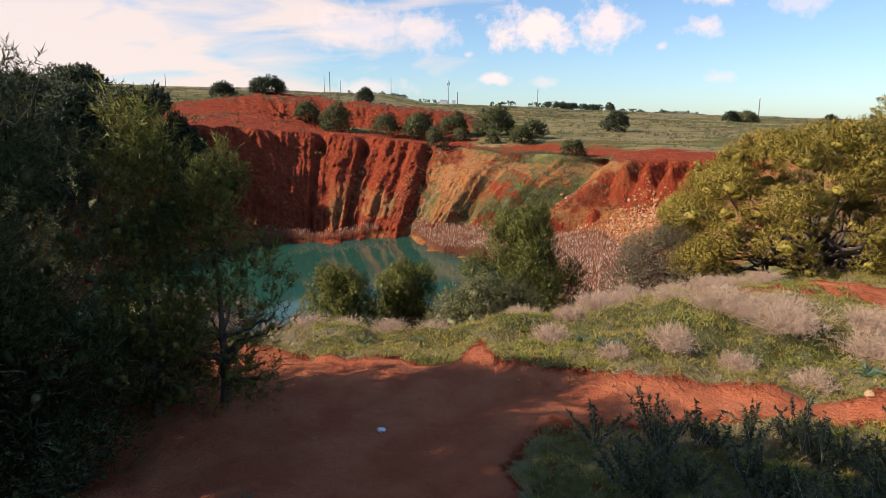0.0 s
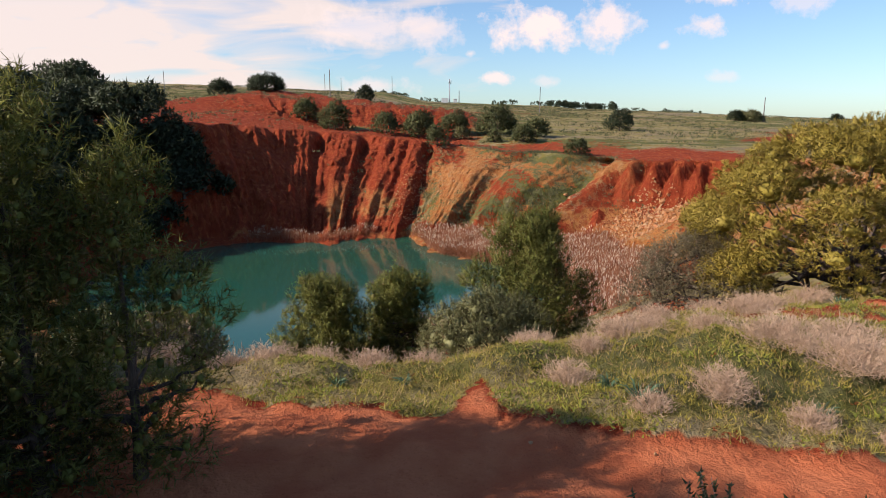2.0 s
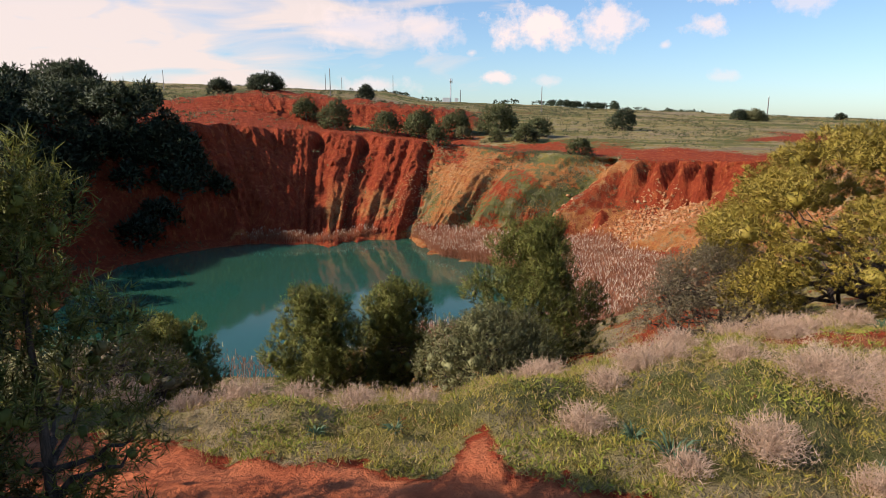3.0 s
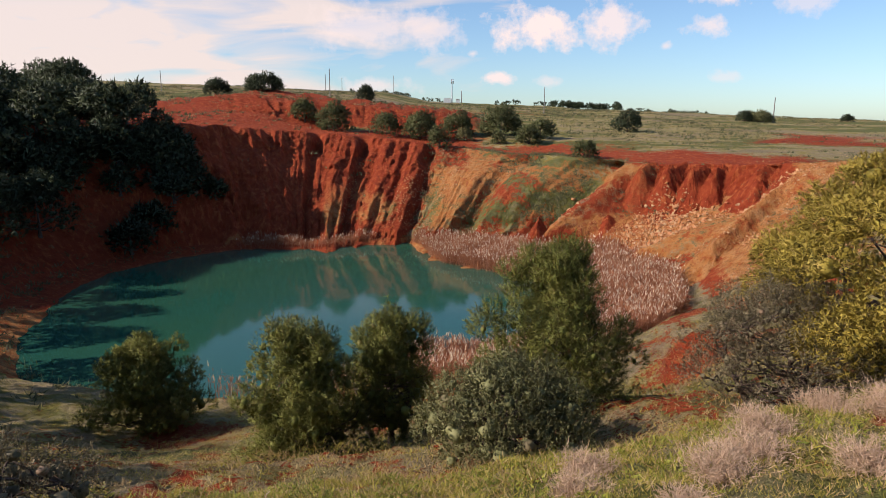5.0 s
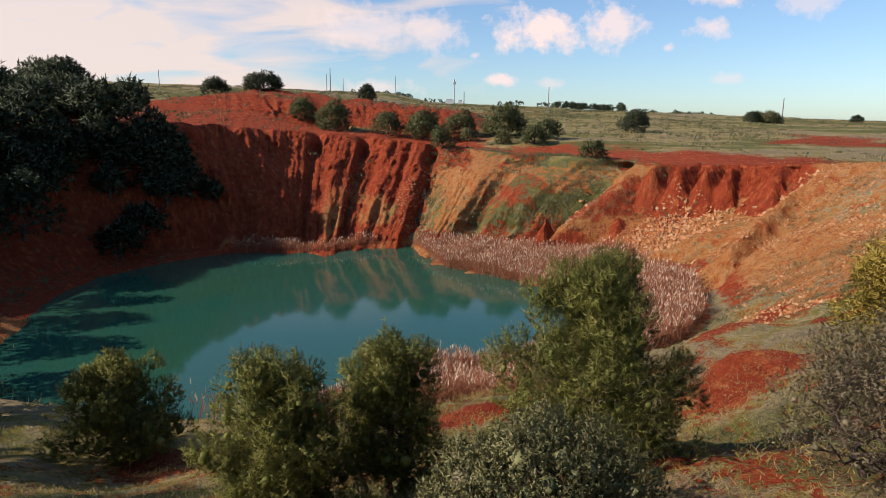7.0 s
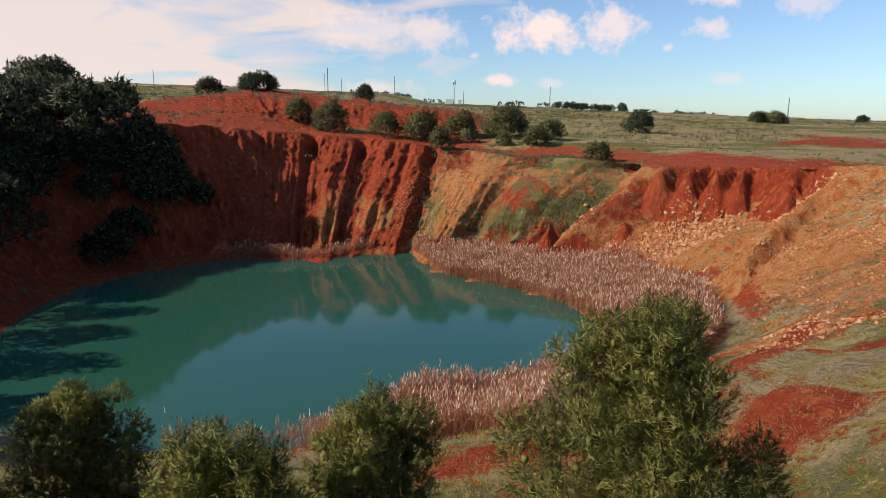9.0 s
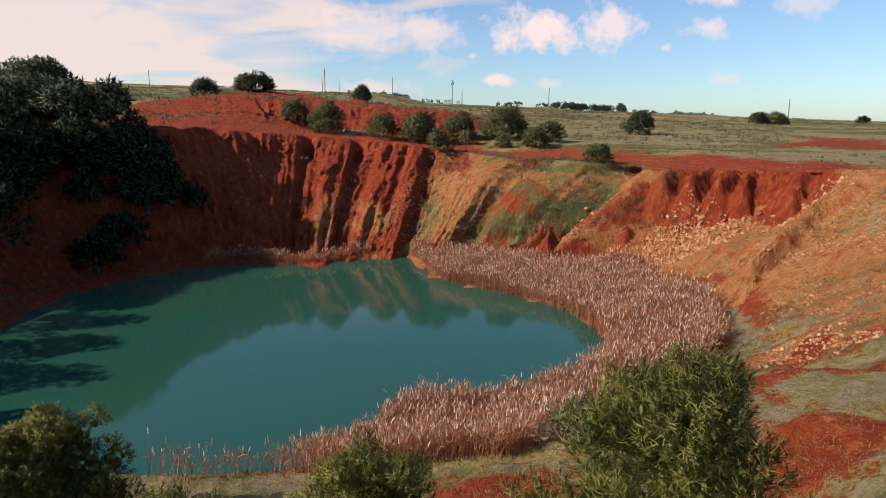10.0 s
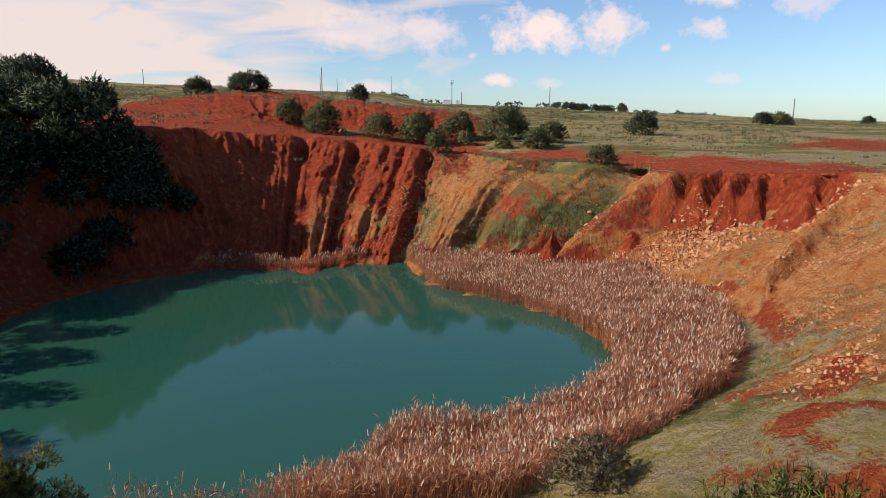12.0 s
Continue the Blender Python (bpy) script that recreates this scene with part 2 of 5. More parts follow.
REED = leaf_material("dry_reed_straw", (0.25, 0.082, 0.040), (0.51, 0.24, 0.125), (0.50, 0.31, 0.19), 0.3, 0.25)
PLUME = leaf_material("reed_plume", (0.62, 0.48, 0.33), (0.80, 0.66, 0.48), None, 0.3)
DRY = leaf_material("dry_grey_stalks", (0.36, 0.22, 0.13), (0.66, 0.47, 0.32), None, 0.3, up=0.8)
STRAW = leaf_material("dry_yellow_grass", (0.30, 0.19, 0.07), (0.54, 0.37, 0.17), None, 0.4, up=1.2)
GRASS = leaf_material("green_winter_grass", (0.19, 0.165, 0.020), (0.56, 0.44, 0.085), (0.58, 0.43, 0.21), 0.4, 0.6, up=1.2)
WEED = leaf_material("broad_leaved_weed", (0.09, 0.115, 0.015), (0.36, 0.35, 0.05), None, 0.3, up=1.0)
ASPHODEL = leaf_material("asphodel_leaves", (0.06, 0.11, 0.055), (0.15, 0.22, 0.12), None, 0.25)
BARK = bark_material("pine_bark", (0.045, 0.032, 0.026), (0.13, 0.09, 0.07))
TWIG = bark_material("dead_twig", (0.20, 0.16, 0.13), (0.36, 0.30, 0.25))
SCRUB = leaf_material("grey_green_scrub", (0.040, 0.048, 0.018), (0.15, 0.145, 0.055), (0.26, 0.18, 0.10), 0.25, 0.3, up=0.4)
STONE = stone_material()
WATER = water_material()
POLE_WOOD = plain_material("weathered_pole_wood", (0.16, 0.14, 0.13), (0.26, 0.23, 0.21), 4)
MAST_STEEL = plain_material("galvanised_steel", (0.42, 0.43, 0.45), (0.55, 0.56, 0.57), 3, 0.45, 0.6)
WALL_WHITE = plain_material("white_render", (0.62, 0.60, 0.56), (0.74, 0.72, 0.68), 2)
PAPER = plain_material("crumpled_white_paper", (0.72, 0.72, 0.72), (0.85, 0.85, 0.84), 30)


from mathutils.bvhtree import BVHTree

# ---- numpy tools ----
def hash01(i, j, k, seed):
    h = (i.astype(np.int64) * 374761393 + j.astype(np.int64) * 668265263 + k.astype(np.int64) * 2147483647 + seed * 1274126177) & 0xFFFFFFFF
    h = ((h ^ (h >> 13)) * 1274126177) & 0xFFFFFFFF
    h = ((h ^ (h >> 16)) * 2246822519) & 0xFFFFFFFF
    return ((h ^ (h >> 15)) & 0xFFFFFF) / float(0x1000000)


def vnoise(x, y, z=0.0, seed=0):
    """Smooth value noise, 0 to 1."""
    x, y, z = np.broadcast_arrays(np.asarray(x, float), np.asarray(y, float), np.asarray(z, float))
    xi, yi, zi = np.floor(x), np.floor(y), np.floor(z)
    fx, fy, fz = x - xi, y - yi, z - zi
    fx, fy, fz = (f * f * (3 - 2 * f) for f in (fx, fy, fz))
    total = 0.0
    for a in (0, 1):
        for b in (0, 1):
            for c in (0, 1):
                w = (fx if a else 1 - fx) * (fy if b else 1 - fy) * (fz if c else 1 - fz)
                total = total + w * hash01(xi + a, yi + b, zi + c, seed)
    return total


def fbm(x, y, z=0.0, seed=0, octaves=4):
    total, amp, norm = 0.0, 1.0, 0.0
    for o in range(octaves):
        f = 2.03 ** o
        total = total + amp * vnoise(np.asarray(x) * f, np.asarray(y) * f, np.asarray(z) * f, seed + 17 * o)
        norm += amp
        amp *= 0.5
    return total / norm


def ridged(x, y, z=0.0, seed=0, octaves=3):
    total, amp, norm = 0.0, 1.0, 0.0
    for o in range(octaves):
        f = 2.1 ** o
        total = total + amp * (1 - np.abs(2 * vnoise(np.asarray(x) * f, np.asarray(y) * f, np.asarray(z) * f, seed + 31 * o) - 1))
        norm += amp
        amp *= 0.5
    return total / norm


def ss(a, b, x):
    t = np.clip((np.asarray(x, float) - a) / (b - a), 0, 1)
    return t * t * (3 - 2 * t)


def bell(x, y, cx, cy, rx, ry=None):
    ry = ry or rx
    return np.exp(-(((x - cx) / rx) ** 2 + ((y - cy) / ry) ** 2))


def mesh_data(name, verts, tris, material, smooth=False, tints=None, normals=None):
    """A mesh from numpy arrays of corners and triangles or quads."""
    verts, tris = np.asarray(verts, np.float32), np.asarray(tris, np.int32)
    me = bpy.data.meshes.new(name)
    n, k = tris.shape
    me.vertices.add(len(verts))
    me.vertices.foreach_set("co", verts.ravel())
    me.loops.add(n * k)
    me.loops.foreach_set("vertex_index", tris.ravel())
    me.polygons.add(n)
    me.polygons.foreach_set("loop_start", np.arange(0, n * k, k, dtype=np.int32))
    me.polygons.foreach_set("use_smooth", np.full(n, smooth))
    if tints is not None:
        a = me.color_attributes.new("zone", "FLOAT_COLOR", "POINT")
        a.data.foreach_set("color", np.asarray(tints, np.float32).ravel())
    me.materials.append(material)
    me.update(calc_edges=True)
    if normals is not None:
        me.polygons.foreach_set("use_smooth", np.full(n, True))
        me.normals_split_custom_set_from_vertices(np.asarray(normals, np.float32))
    return me


def part(name, data, parent, label=""):
    ob = new(name, data)
    ob.parent = parent
    return tagged(ob, label) if label else ob


# ---- the lie of the land: a flooded pit, its walls and the plateau ----
MID = np.array([-14.0, 80.0])
WATER_Z = -14.8
# by direction from the middle of the lake, degrees from +x: radius of the shore, of the foot of the wall, of its rim, and the rim's height
ANGLES = np.array([0, 20, 35, 45, 60, 76, 90, 100, 112, 126, 138, 155, 180, 206, 236, 265, 284, 297, 307, 320, 340])
SHORE = np.array([27, 22.8, 20.5, 19.8, 23, 31.5, 28.5, 23.5, 25.5, 29.6, 29.6, 30, 29.5, 28.5, 32.5, 31.5, 30.5, 24.4, 27.6, 29.2, 30])
FOOT = np.array([43, 41, 37, 34, 30, 32, 32, 30, 30, 32, 33, 34, 34, 32, 34, 33, 32, 34, 35, 36, 40])
RIM = np.array([64, 61, 53, 53, 53, 57, 58, 58, 54, 46, 43, 49, 53, 55, 60, 65, 67, 70, 68, 66, 64])
RIM_Z = np.array([0.5, -1.2, -1.6, -1.0, -1.0, 0.2, 1.8, 2.6, 3.5, 4.4, 4.4, 4.0, 3.0, 1.6, 0.6, -0.1, -0.1, -0.5, 0.2, 1.5, 1.2])
BEND = np.array([0.95, 0.9, 0.85, 0.85, 1.0, 1.05, 1.1, 1.1, 0.95, 0.9, 0.9, 1.1, 1.1, 1.1, 1.3, 1.4, 1.2, 0.95, 0.75, 0.9, 1.0])


def by_angle(table, th):
    return sum(np.interp(th + o, ANGLES, table, period=360) for o in (-4, -2, 0, 2, 4)) / 5


def polar(x, y):
    dx, dy = np.asarray(x, float) - MID[0], np.asarray(y, float) - MID[1]
    return np.degrees(np.arctan2(dy, dx)) % 360, np.hypot(dx, dy)


def arc_bell(th, at, wide):
    d = (th - at + 180) % 360 - 180
    return np.exp(-(d / wide) ** 2)


def outline(th):
    """Shore, foot, rim radius, rim height and bend of the wall, with its buttresses and gullies."""
    foot = by_angle(FOOT, th)
    rim = by_angle(RIM, th)
    # edge of the near terrace: close behind the track, then round the mound
    near = np.interp(th, [255, 265, 272, 278, 282.5, 285, 288.5, 293, 300, 310], [66, 66.5, 67.2, 67.8, 68.2, 67.6, 66.4, 65, 65, 66])
    w = ss(250, 262, th) * ss(308, 298, th)
    rim = rim * (1 - w) + near * w
    shore = by_angle(SHORE, th)
    return shore, np.maximum(foot, shore + 0.6), rim, by_angle(RIM_Z, th), by_angle(BEND, th)


# spurs and gullies of the far wall: direction at the rim and at the foot, half width in degrees, metres out at the rim and at the foot
SPURS = [(92.6, 96.5, 1.0, -3.0, -1.4), (101.5, 107.2, 1.4, -3.2, -2.0), (78.8, 77.0, 1.2, -3.2, -1.6), (86.5, 90.0, 2.4, 0.8, 3.0), (83.0, 84.0, 1.2, -2.0, -1.0), (97.0, 101.0, 2.0, 0.6, 2.6), (65, 68, 6.5, 0.5, 3.0),
         (57, 60, 2.4, -3.0, -1.0), (50, 55, 5.5, 1.0, 4.0), (40, 41, 4.5, -7.0, -4.0), (31, 36, 5.0, 1.0, 4.0), (7, 14.5, 4.2, 1.5, 4.0), (122, 121, 3.0, -1.0, -0.5)]
# broad sunlit faces: where the face begins and its sharp crest, at the rim and at the foot, with metres from back to crest at the rim and at the foot
FACES = [(101.5, 93.2, 107, 97.2, 2.5, 4.5), (92.6, 79.5, 96.3, 77.5, 2.5, 5.0), (74, 62, 77, 64, 1.5, 1.5), (58, 46, 60, 49, 2.0, 2.0)]
# washed clay fans leaning on the walls: crest from one place to another, fall to the side, depth of the rills, share of ochre
FANS = [((-27.5, 116.0, -6.0), (-26.4, 111.0, -10.6), 1.2, 0.6, 0.0), ((-36.0, 110.0, -6.5), (-33.6, 106.0, -11.0), 1.1, 0.6, 0.0), ((12.4, 37.6, -5.7), (14.6, 36.6, -6.0), 1.25, 0.6, 0.0),
        ((33.2, 108.2, -1.1), (30.2, 106.2, -1.6), 1.7, 0.7, 0.40), ((37.2, 106.0, -1.0), (33.4, 103.6, -1.5), 1.9, 0.7, 0.0), ((40.6, 104.2, -1.0), (36.4, 101.7, -1.6), 1.9, 0.7, 0.0),
        ((42.6, 102.8, -0.9), (39.0, 100.2, -1.6), 1.9, 0.7, 0.0), ((48.5, 98.5, -0.3), (43.0, 95.2, -1.1), 1.25, 0.8, 0.0), ((47.0, 91.0, -1.2), (43.0, 89.0, -2.4), 1.1, 0.6, 0.3),
        ((41.5, 86.8, -3.0), (31.5, 80.6, -8.9), 0.95, 0.8, 0.8), ((14.2, 102.4, -9.0), (13.6, 101.0, -10.0), 1.6, 0.4, 0.0), ((24.5, 102.0, -8.6), (23.6, 99.8, -10.4), 1.0, 0.5, 0.0)]


# green growth on the wall: direction, height up the wall, half widths, amount
GREEN = [(71, 0.28, 3.0, 0.18, 0.8), (66, 0.92, 7.0, 0.12, 0.9), (49, 0.36, 4.5, 0.14, 1.0), (51, 0.60, 3.5, 0.10, 0.9), (41, 0.45, 2.6, 0.28, 1.0), (57, 0.20, 4.0, 0.10, 0.7), (52, 0.95, 8.0, 0.10, 1.0), (30, 0.55, 3.0, 0.10, 0.6), (80, 0.22, 2.0, 0.12, 0.6)]


def fans(x, y):
    """Height of the clay fans, and how ochre they are."""
    best, ochre = np.full(x.shape, -99.0), np.zeros(x.shape)
    for k, (a, b, fall, rill, tone) in enumerate(FANS):
        ax, ay, az = a
        bx, by, bz = b
        span = (bx - ax) ** 2 + (by - ay) ** 2
        f = np.clip(((x - ax) * (bx - ax) + (y - ay) * (by - ay)) / span, 0, 1)
        near = np.hypot(x - ax - f * (bx - ax), y - ay - f * (by - ay)) < 15
        if not near.any():
            continue
        full_x, full_y, x, y, f = x, y, x[near], y[near], f[near]
        dx, dy = x - ax - f * (bx - ax), y - ay - f * (by - ay)
        d = np.hypot(dx, dy)
        turn = np.arctan2(dy, dx) * 5.0 + f * math.sqrt(span) * 0.8
        turn = turn + 0.9 * fbm(x * 0.35, y * 0.35, 0, 90 + k)
        cut = (1 - ridged(turn * 0.42, d * 0.05, 0, 70 + k, 3)) * 2.0
        z = az + f * (bz - az) - fall * d * (0.92 + 0.16 * fbm(x * 0.2, y * 0.2, 0, 95)) - rill * cut * ss(0.0, 2.5, d) - 0.25 * d * d * np.exp(-d)
        z = z + (fbm(x * 1.3, y * 1.3, 0, 96, 3) - 0.5) * 0.5
        shade = np.clip(tone + 0.3 * ss(3, 10, d) * (fall > 1.4) * (az > 0) + 0.5 * (fbm(x * 0.3, y * 0.3, z * 0.15, 97) - 0.5), 0, 1) if tone else 0.0 * d
        ochre[near] = np.where(z > best[near], shade, ochre[near])
        best[near] = np.maximum(best[near], z)
        x, y = full_x, full_y
    return best, ochre


def spurs(th, q):
    out = 0.0
    for top, low, wide, at_top, at_low in SPURS:
        d = (th - (low + (top - low) * q) + 180) % 360 - 180
        ridge = np.clip(1 - np.abs(d) / wide, 0, 1)
        out = out + (at_low + (at_top - at_low) * q) * ridge * (1.4 - 0.4 * ridge)
    for back, crest, back_low, crest_low, at_top, at_low in FACES:
        b, c = back_low + (back - back_low) * q, crest_low + (crest - crest_low) * q
        rise = np.clip((b - th) / (b - c), 0, 1)
        out = out + (at_low + (at_top - at_low) * q) * (rise - 0.22 * (rise > 0)) * ss(c - 1.6, c, th) * ss(b + 0.01, b - 2.0, th)
    return out - 3.2 * ss(0.38, 0.62, q) * ss(1.05, 0.80, q) * ss(7, 11, th) * ss(34, 31, th)


def plateau(x, y):
    x, y = np.asarray(x, float), np.asarray(y, float)
    north = np.interp(y, [95, 105, 240, 400, 700, 1500, 4000], [-1.6, -1.5, 10.2, 18.0, 17.0, 5.0, -20.0])
    north = north - 0.045 * np.clip(x, -260, 260) * np.clip(y, 0, 400) / 400 * ss(1600, 500, y)
    north = north + 3.6 * ss(-6, -34, x)
    # eroded red knolls behind the north wall
    north = north + np.interp(x, [-74, -62, -52, -35, -28, -17, -4, 7, 14], [0, 2.0, 3.4, 2.0, 1.6, 3.3, 3.7, 2.2, 0]) * ss(154, 168, y) * ss(206, 190, y)
    north = north - 2.8 * bell(x, y, -28, 152, 9, 8)
    near = 0.45 * bell(x, y, 6.5, 14.2, 4.6, 3.0) + 0.12 * bell(x, y, 3.5, 12.8, 2.0, 1.4)
    near = near + 1.5 * ss(14, 40, x) * ss(10, 60, y)
    return near + (north - near) * ss(60, 102, y)


def track_amount(x, y):
    """How far bare red earth shows on the near terrace, 0 to 1: the track, its spur to the bank and a second path."""
    wob = (fbm(x * 0.8, y * 0.8, 3.0, 5) - 0.5) * 1.1 + (fbm(x * 3.1, y * 3.1, 3.0, 6, 3) - 0.5) * 0.8
    main = np.interp(x, [-14, -7, -4, 0, 3, 8, 16], [12.2, 11.6, 10.6, 9.9, 9.4, 9.05, 8.7])
    half = np.interp(x, [-14, -5, 0.5, 3.5, 6, 16], [0.9, 1.0, 1.3, 0.7, 0.5, 0.5])
    t1 = ss(0.35, -0.25, np.abs(y - main) - half + wob * 0.6)
    left, right = np.interp(y, [2, 6, 8, 10.5], [-3.2, -3.6, -5.2, -7]), np.interp(y, [2, 5.5, 7, 8.5, 10.5], [0.2, 0.45, 0.9, 1.3, 1.5])
    t2 = ss(-0.3, 0.3, x - left + wob) * ss(-0.3, 0.3, right - x + wob) * ss(11.2, 10.4, y)
    spur = np.interp(y, [9, 12.5, 16, 22], [0.4, 0.75, 1.0, 0.8])
    t3 = ss(0.35, -0.25, np.abs(x - spur) - np.interp(y, [9, 10.5, 11.1, 11.7, 12.4, 16], [2.8, 1.0, 0.35, 0.15, 0.1, 0.1]) + wob * 0.4) * ss(8, 9, y) * ss(12.9, 11.9, y)
    t4 = ss(0.4, -0.4, np.hypot((x - 11.5) / 3.4, (y - 15.2) / 1.3) - 1 + wob)
    bare = ss(0.62, 0.7, fbm(x * 0.5, y * 0.5, 1.0, 9)) * 0.5 * ss(13, 15, y)
    return np.clip(np.maximum.reduce([t1, t2, t3, t4, bare]), 0, 1)


def ground_at(th, r, x, y):
    shore, foot, rim, rim_z, bend = outline(th)
    bed = WATER_Z - 0.05 - 0.22 * np.clip(shore - r, 0, 12)
    flat = np.clip((r - shore) / np.maximum(foot - shore, 0.5), 0, 1)
    q = np.clip((r - foot) / (rim - foot), 0, 1)
    prof = q ** bend
    # a grassy ledge below the rim in the middle of the far wall
    ledge = arc_bell(th, 58, 14)
    prof = prof * (1 - 0.8 * ledge) + 0.8 * ledge * np.interp(q, [0, 0.2, 0.32, 0.55, 0.66, 0.9, 1.0], [0, 0.12, 0.38, 0.72, 0.82, 0.9, 1.0])
    # rubble slope with a steep fluted scarp above it on the sunlit side
    scarp = ss(6, 13, th) * ss(35, 29, th)
    prof = prof * (1 - scarp) + scarp * np.interp(q, [0, 0.58, 0.66, 0.84, 1.0], [0, 0.5, 0.56, 0.93, 1.0])
    low = np.where(r < shore, bed, WATER_Z - 0.05 + 1.0 * flat)
    wall = (WATER_Z + 0.95) + (rim_z - WATER_Z - 0.95) * prof
    z = np.where(r < foot, low, wall)
    out = ss(0, 24, r - rim)
    z = np.where(r > rim, rim_z * (1 - out) + plateau(x, y) * out, z)
    z = np.where((r > rim) & (y < 40), z + (plateau(x, y) - rim_z) * (1 - out) * ss(0, 3, r - rim), z)
    # gully and track terrace on the near bank
    z = z - 2.8 * bell(x, y, 8.5, 33.5, 3.6, 4.5) + 0.9 * bell(x, y, 14, 41, 4, 5) - 1.2 * bell(x, y, -15, 38, 5, 5)
    z = z + 0.8 * bell(x, y, 1.0, 40.0, 5, 2.2)
    # wear: lumps, ruts and clods
    rough = np.where(r > shore, 1.0, 0.0)
    far = ss(160, 260, y)
    z = z + rough * ((fbm(x * 0.25, y * 0.25, 0, 21) - 0.5) * (0.5 + 0.9 * ss(0, 0.2, q) * ss(1.0, 0.8, q)) + (fbm(x * 1.1, y * 1.1, 0, 22, 3) - 0.5) * 0.22)
    z = z + far * (fbm(x * 0.03, y * 0.03, 0, 23) - 0.5) * 3.0
    bare = track_amount(x, y)
    near = (y < 24) & (np.abs(x) < 30)
    z = z - np.where(near, bare * 0.05 + (1 - 0.7 * bare) * (0.34 * (0.62 - fbm(x * 2.2, y * 2.2, 0, 24, 2)) + 0.5 * (0.5 - fbm(x * 0.8, y * 0.8, 0, 25, 2))), 0)
    return z


def ground_z(x, y):
    th, r = polar(x, y)
    return ground_at(th, r, np.asarray(x, float), np.asarray(y, float))


def build_ground():
    th = np.concatenate([np.arange(0, 60, 0.32), np.arange(60, 115, 0.26), np.arange(115, 165, 0.4), np.arange(165, 250, 1.2),
                         np.arange(250, 262, 0.3), np.arange(262, 296, 0.19), np.arange(296, 310, 0.3), np.arange(310, 360, 0.36)])
    s = np.concatenate([np.linspace(0, 1, 7)[:-1], np.linspace(1, 2, 13)[:-1], np.linspace(2, 3, 91)[:-1], np.linspace(3, 3.5, 76)[:-1], np.linspace(3.5, 4, 25)[:-1], 4 + np.linspace(0, 1, 51)])
    shore, foot, rim, rim_z, bend = outline(th)
    stops = np.stack([np.full_like(th, 8.0), shore, foot, rim, rim + 30, np.full_like(th, 4200.0)])
    R = np.empty((len(s), len(th)))
    for i, v in enumerate(s):
        k = min(int(v), 4)
        f = v - k
        if k < 4:
            R[i] = stops[k] * (1 - f) + stops[k + 1] * f
        else:
            R[i] = stops[4] * (stops[5] / stops[4]) ** f
    TH = np.broadcast_to(th, R.shape)
    ca, sa = np.cos(np.radians(TH)), np.sin(np.radians(TH))
    X, Y = MID[0] + R * ca, MID[1] + R * sa
    Z = ground_at(TH, R, X, Y)
    # rain flutes: the walls are pushed in and out along their length
    S = np.broadcast_to(s[:, None], R.shape)
    q = np.clip(S - 2, 0, 1)
    steep = ss(-0.15, 0.12, q) * np.where(Y < 30, ss(2.99, 2.86, S), ss(3.10, 2.92, S))
    arc = np.radians(TH) * 44.0
    # on the sunlit spurs the rills slant down towards the shaded side
    slant = np.interp(TH, [72, 79, 92, 101, 112, 124], [0, 0.5, 4.0, 6.0, 3.0, 0])
    fall_line = np.radians(TH - slant * (1 - q)) * 44.0
    north = np.clip(arc_bell(TH, 112, 34) + arc_bell(TH, 80, 10), 0, 1)
    east = ss(8, 13, TH) * ss(34, 29, TH) * ss(-7.5, -5.5, Z)
    huge = fbm(arc * 0.11, Z * 0.02, 7.0, 40, 2) - 0.5
    fl = ridged(fall_line * 0.30, Z * 0.035, 0.0, 41) - 0.6
    fl2 = ridged(fall_line * 0.95 + 2.0 * fbm(arc * 0.2, Z * 0.12, 0, 44), Z * 0.07, 0.0, 42, 2) - 0.6
    fe = ridged(arc * 0.17 + 0.35, Z * 0.02, 5.0, 47, 2) - 0.6
    clod = (fbm(arc * 1.5, Z * 1.5, 4.0, 49, 3) - 0.5) * (0.5 + ss(0.4, 0.6, fbm(arc * 0.15, Z * 0.15, 8.0, 50)))
    rill = ridged(fall_line * 2.3 + 2.0 * fbm(arc * 0.4, Z * 0.3, 0, 55), Z * 0.16, 0.0, 56, 3) - 0.6
    crumb = fbm(arc * 3.4, Z * 3.4, 6.0, 57, 3) - 0.5
    lump = fbm(arc * 0.5, Z * 0.5, 2.0, 48) - 0.5
    sunny = ss(77, 80, TH) * ss(104, 100, TH)
    push = steep * (spurs(TH, q) + north * (2.0 * huge + (2.0 - 1.4 * sunny) * fl + 2.0 * sunny * lump + (0.9 - 0.1 * sunny) * fl2 + (0.9 - 0.1 * sunny) * rill) + east * (1.6 * fe + 1.2 * fl2 + 1.6 * rill) + 1.5 * huge * (1 - north) + 0.8 * clod + 0.2 * crumb + (0.35 + 0.4 * north) * lump * 2.2 + 0.35 * fl2)
    X, Y = X - push * ca, Y - push * sa
    heap, ochre = fans(X, Y)
    on_fan = ss(-0.15, 0.25, heap - Z) * ss(1.2, 1.9, S)
    Z = np.where(S > 1.2, np.maximum(Z, heap), Z)
    # heads of the gullies notch the rim
    for at, wide, deep in ((92.6, 1.2, 2.2), (101.8, 1.3, 1.4), (78.8, 1.0, 1.6), (112, 1.0, 0.9), (119, 1.3, 1.1), (127, 1.5, 0.8)):
        Z = Z - deep * arc_bell(TH, at, wide) * ss(2.7, 2.9, S) * ss(3.14, 3.0, S)
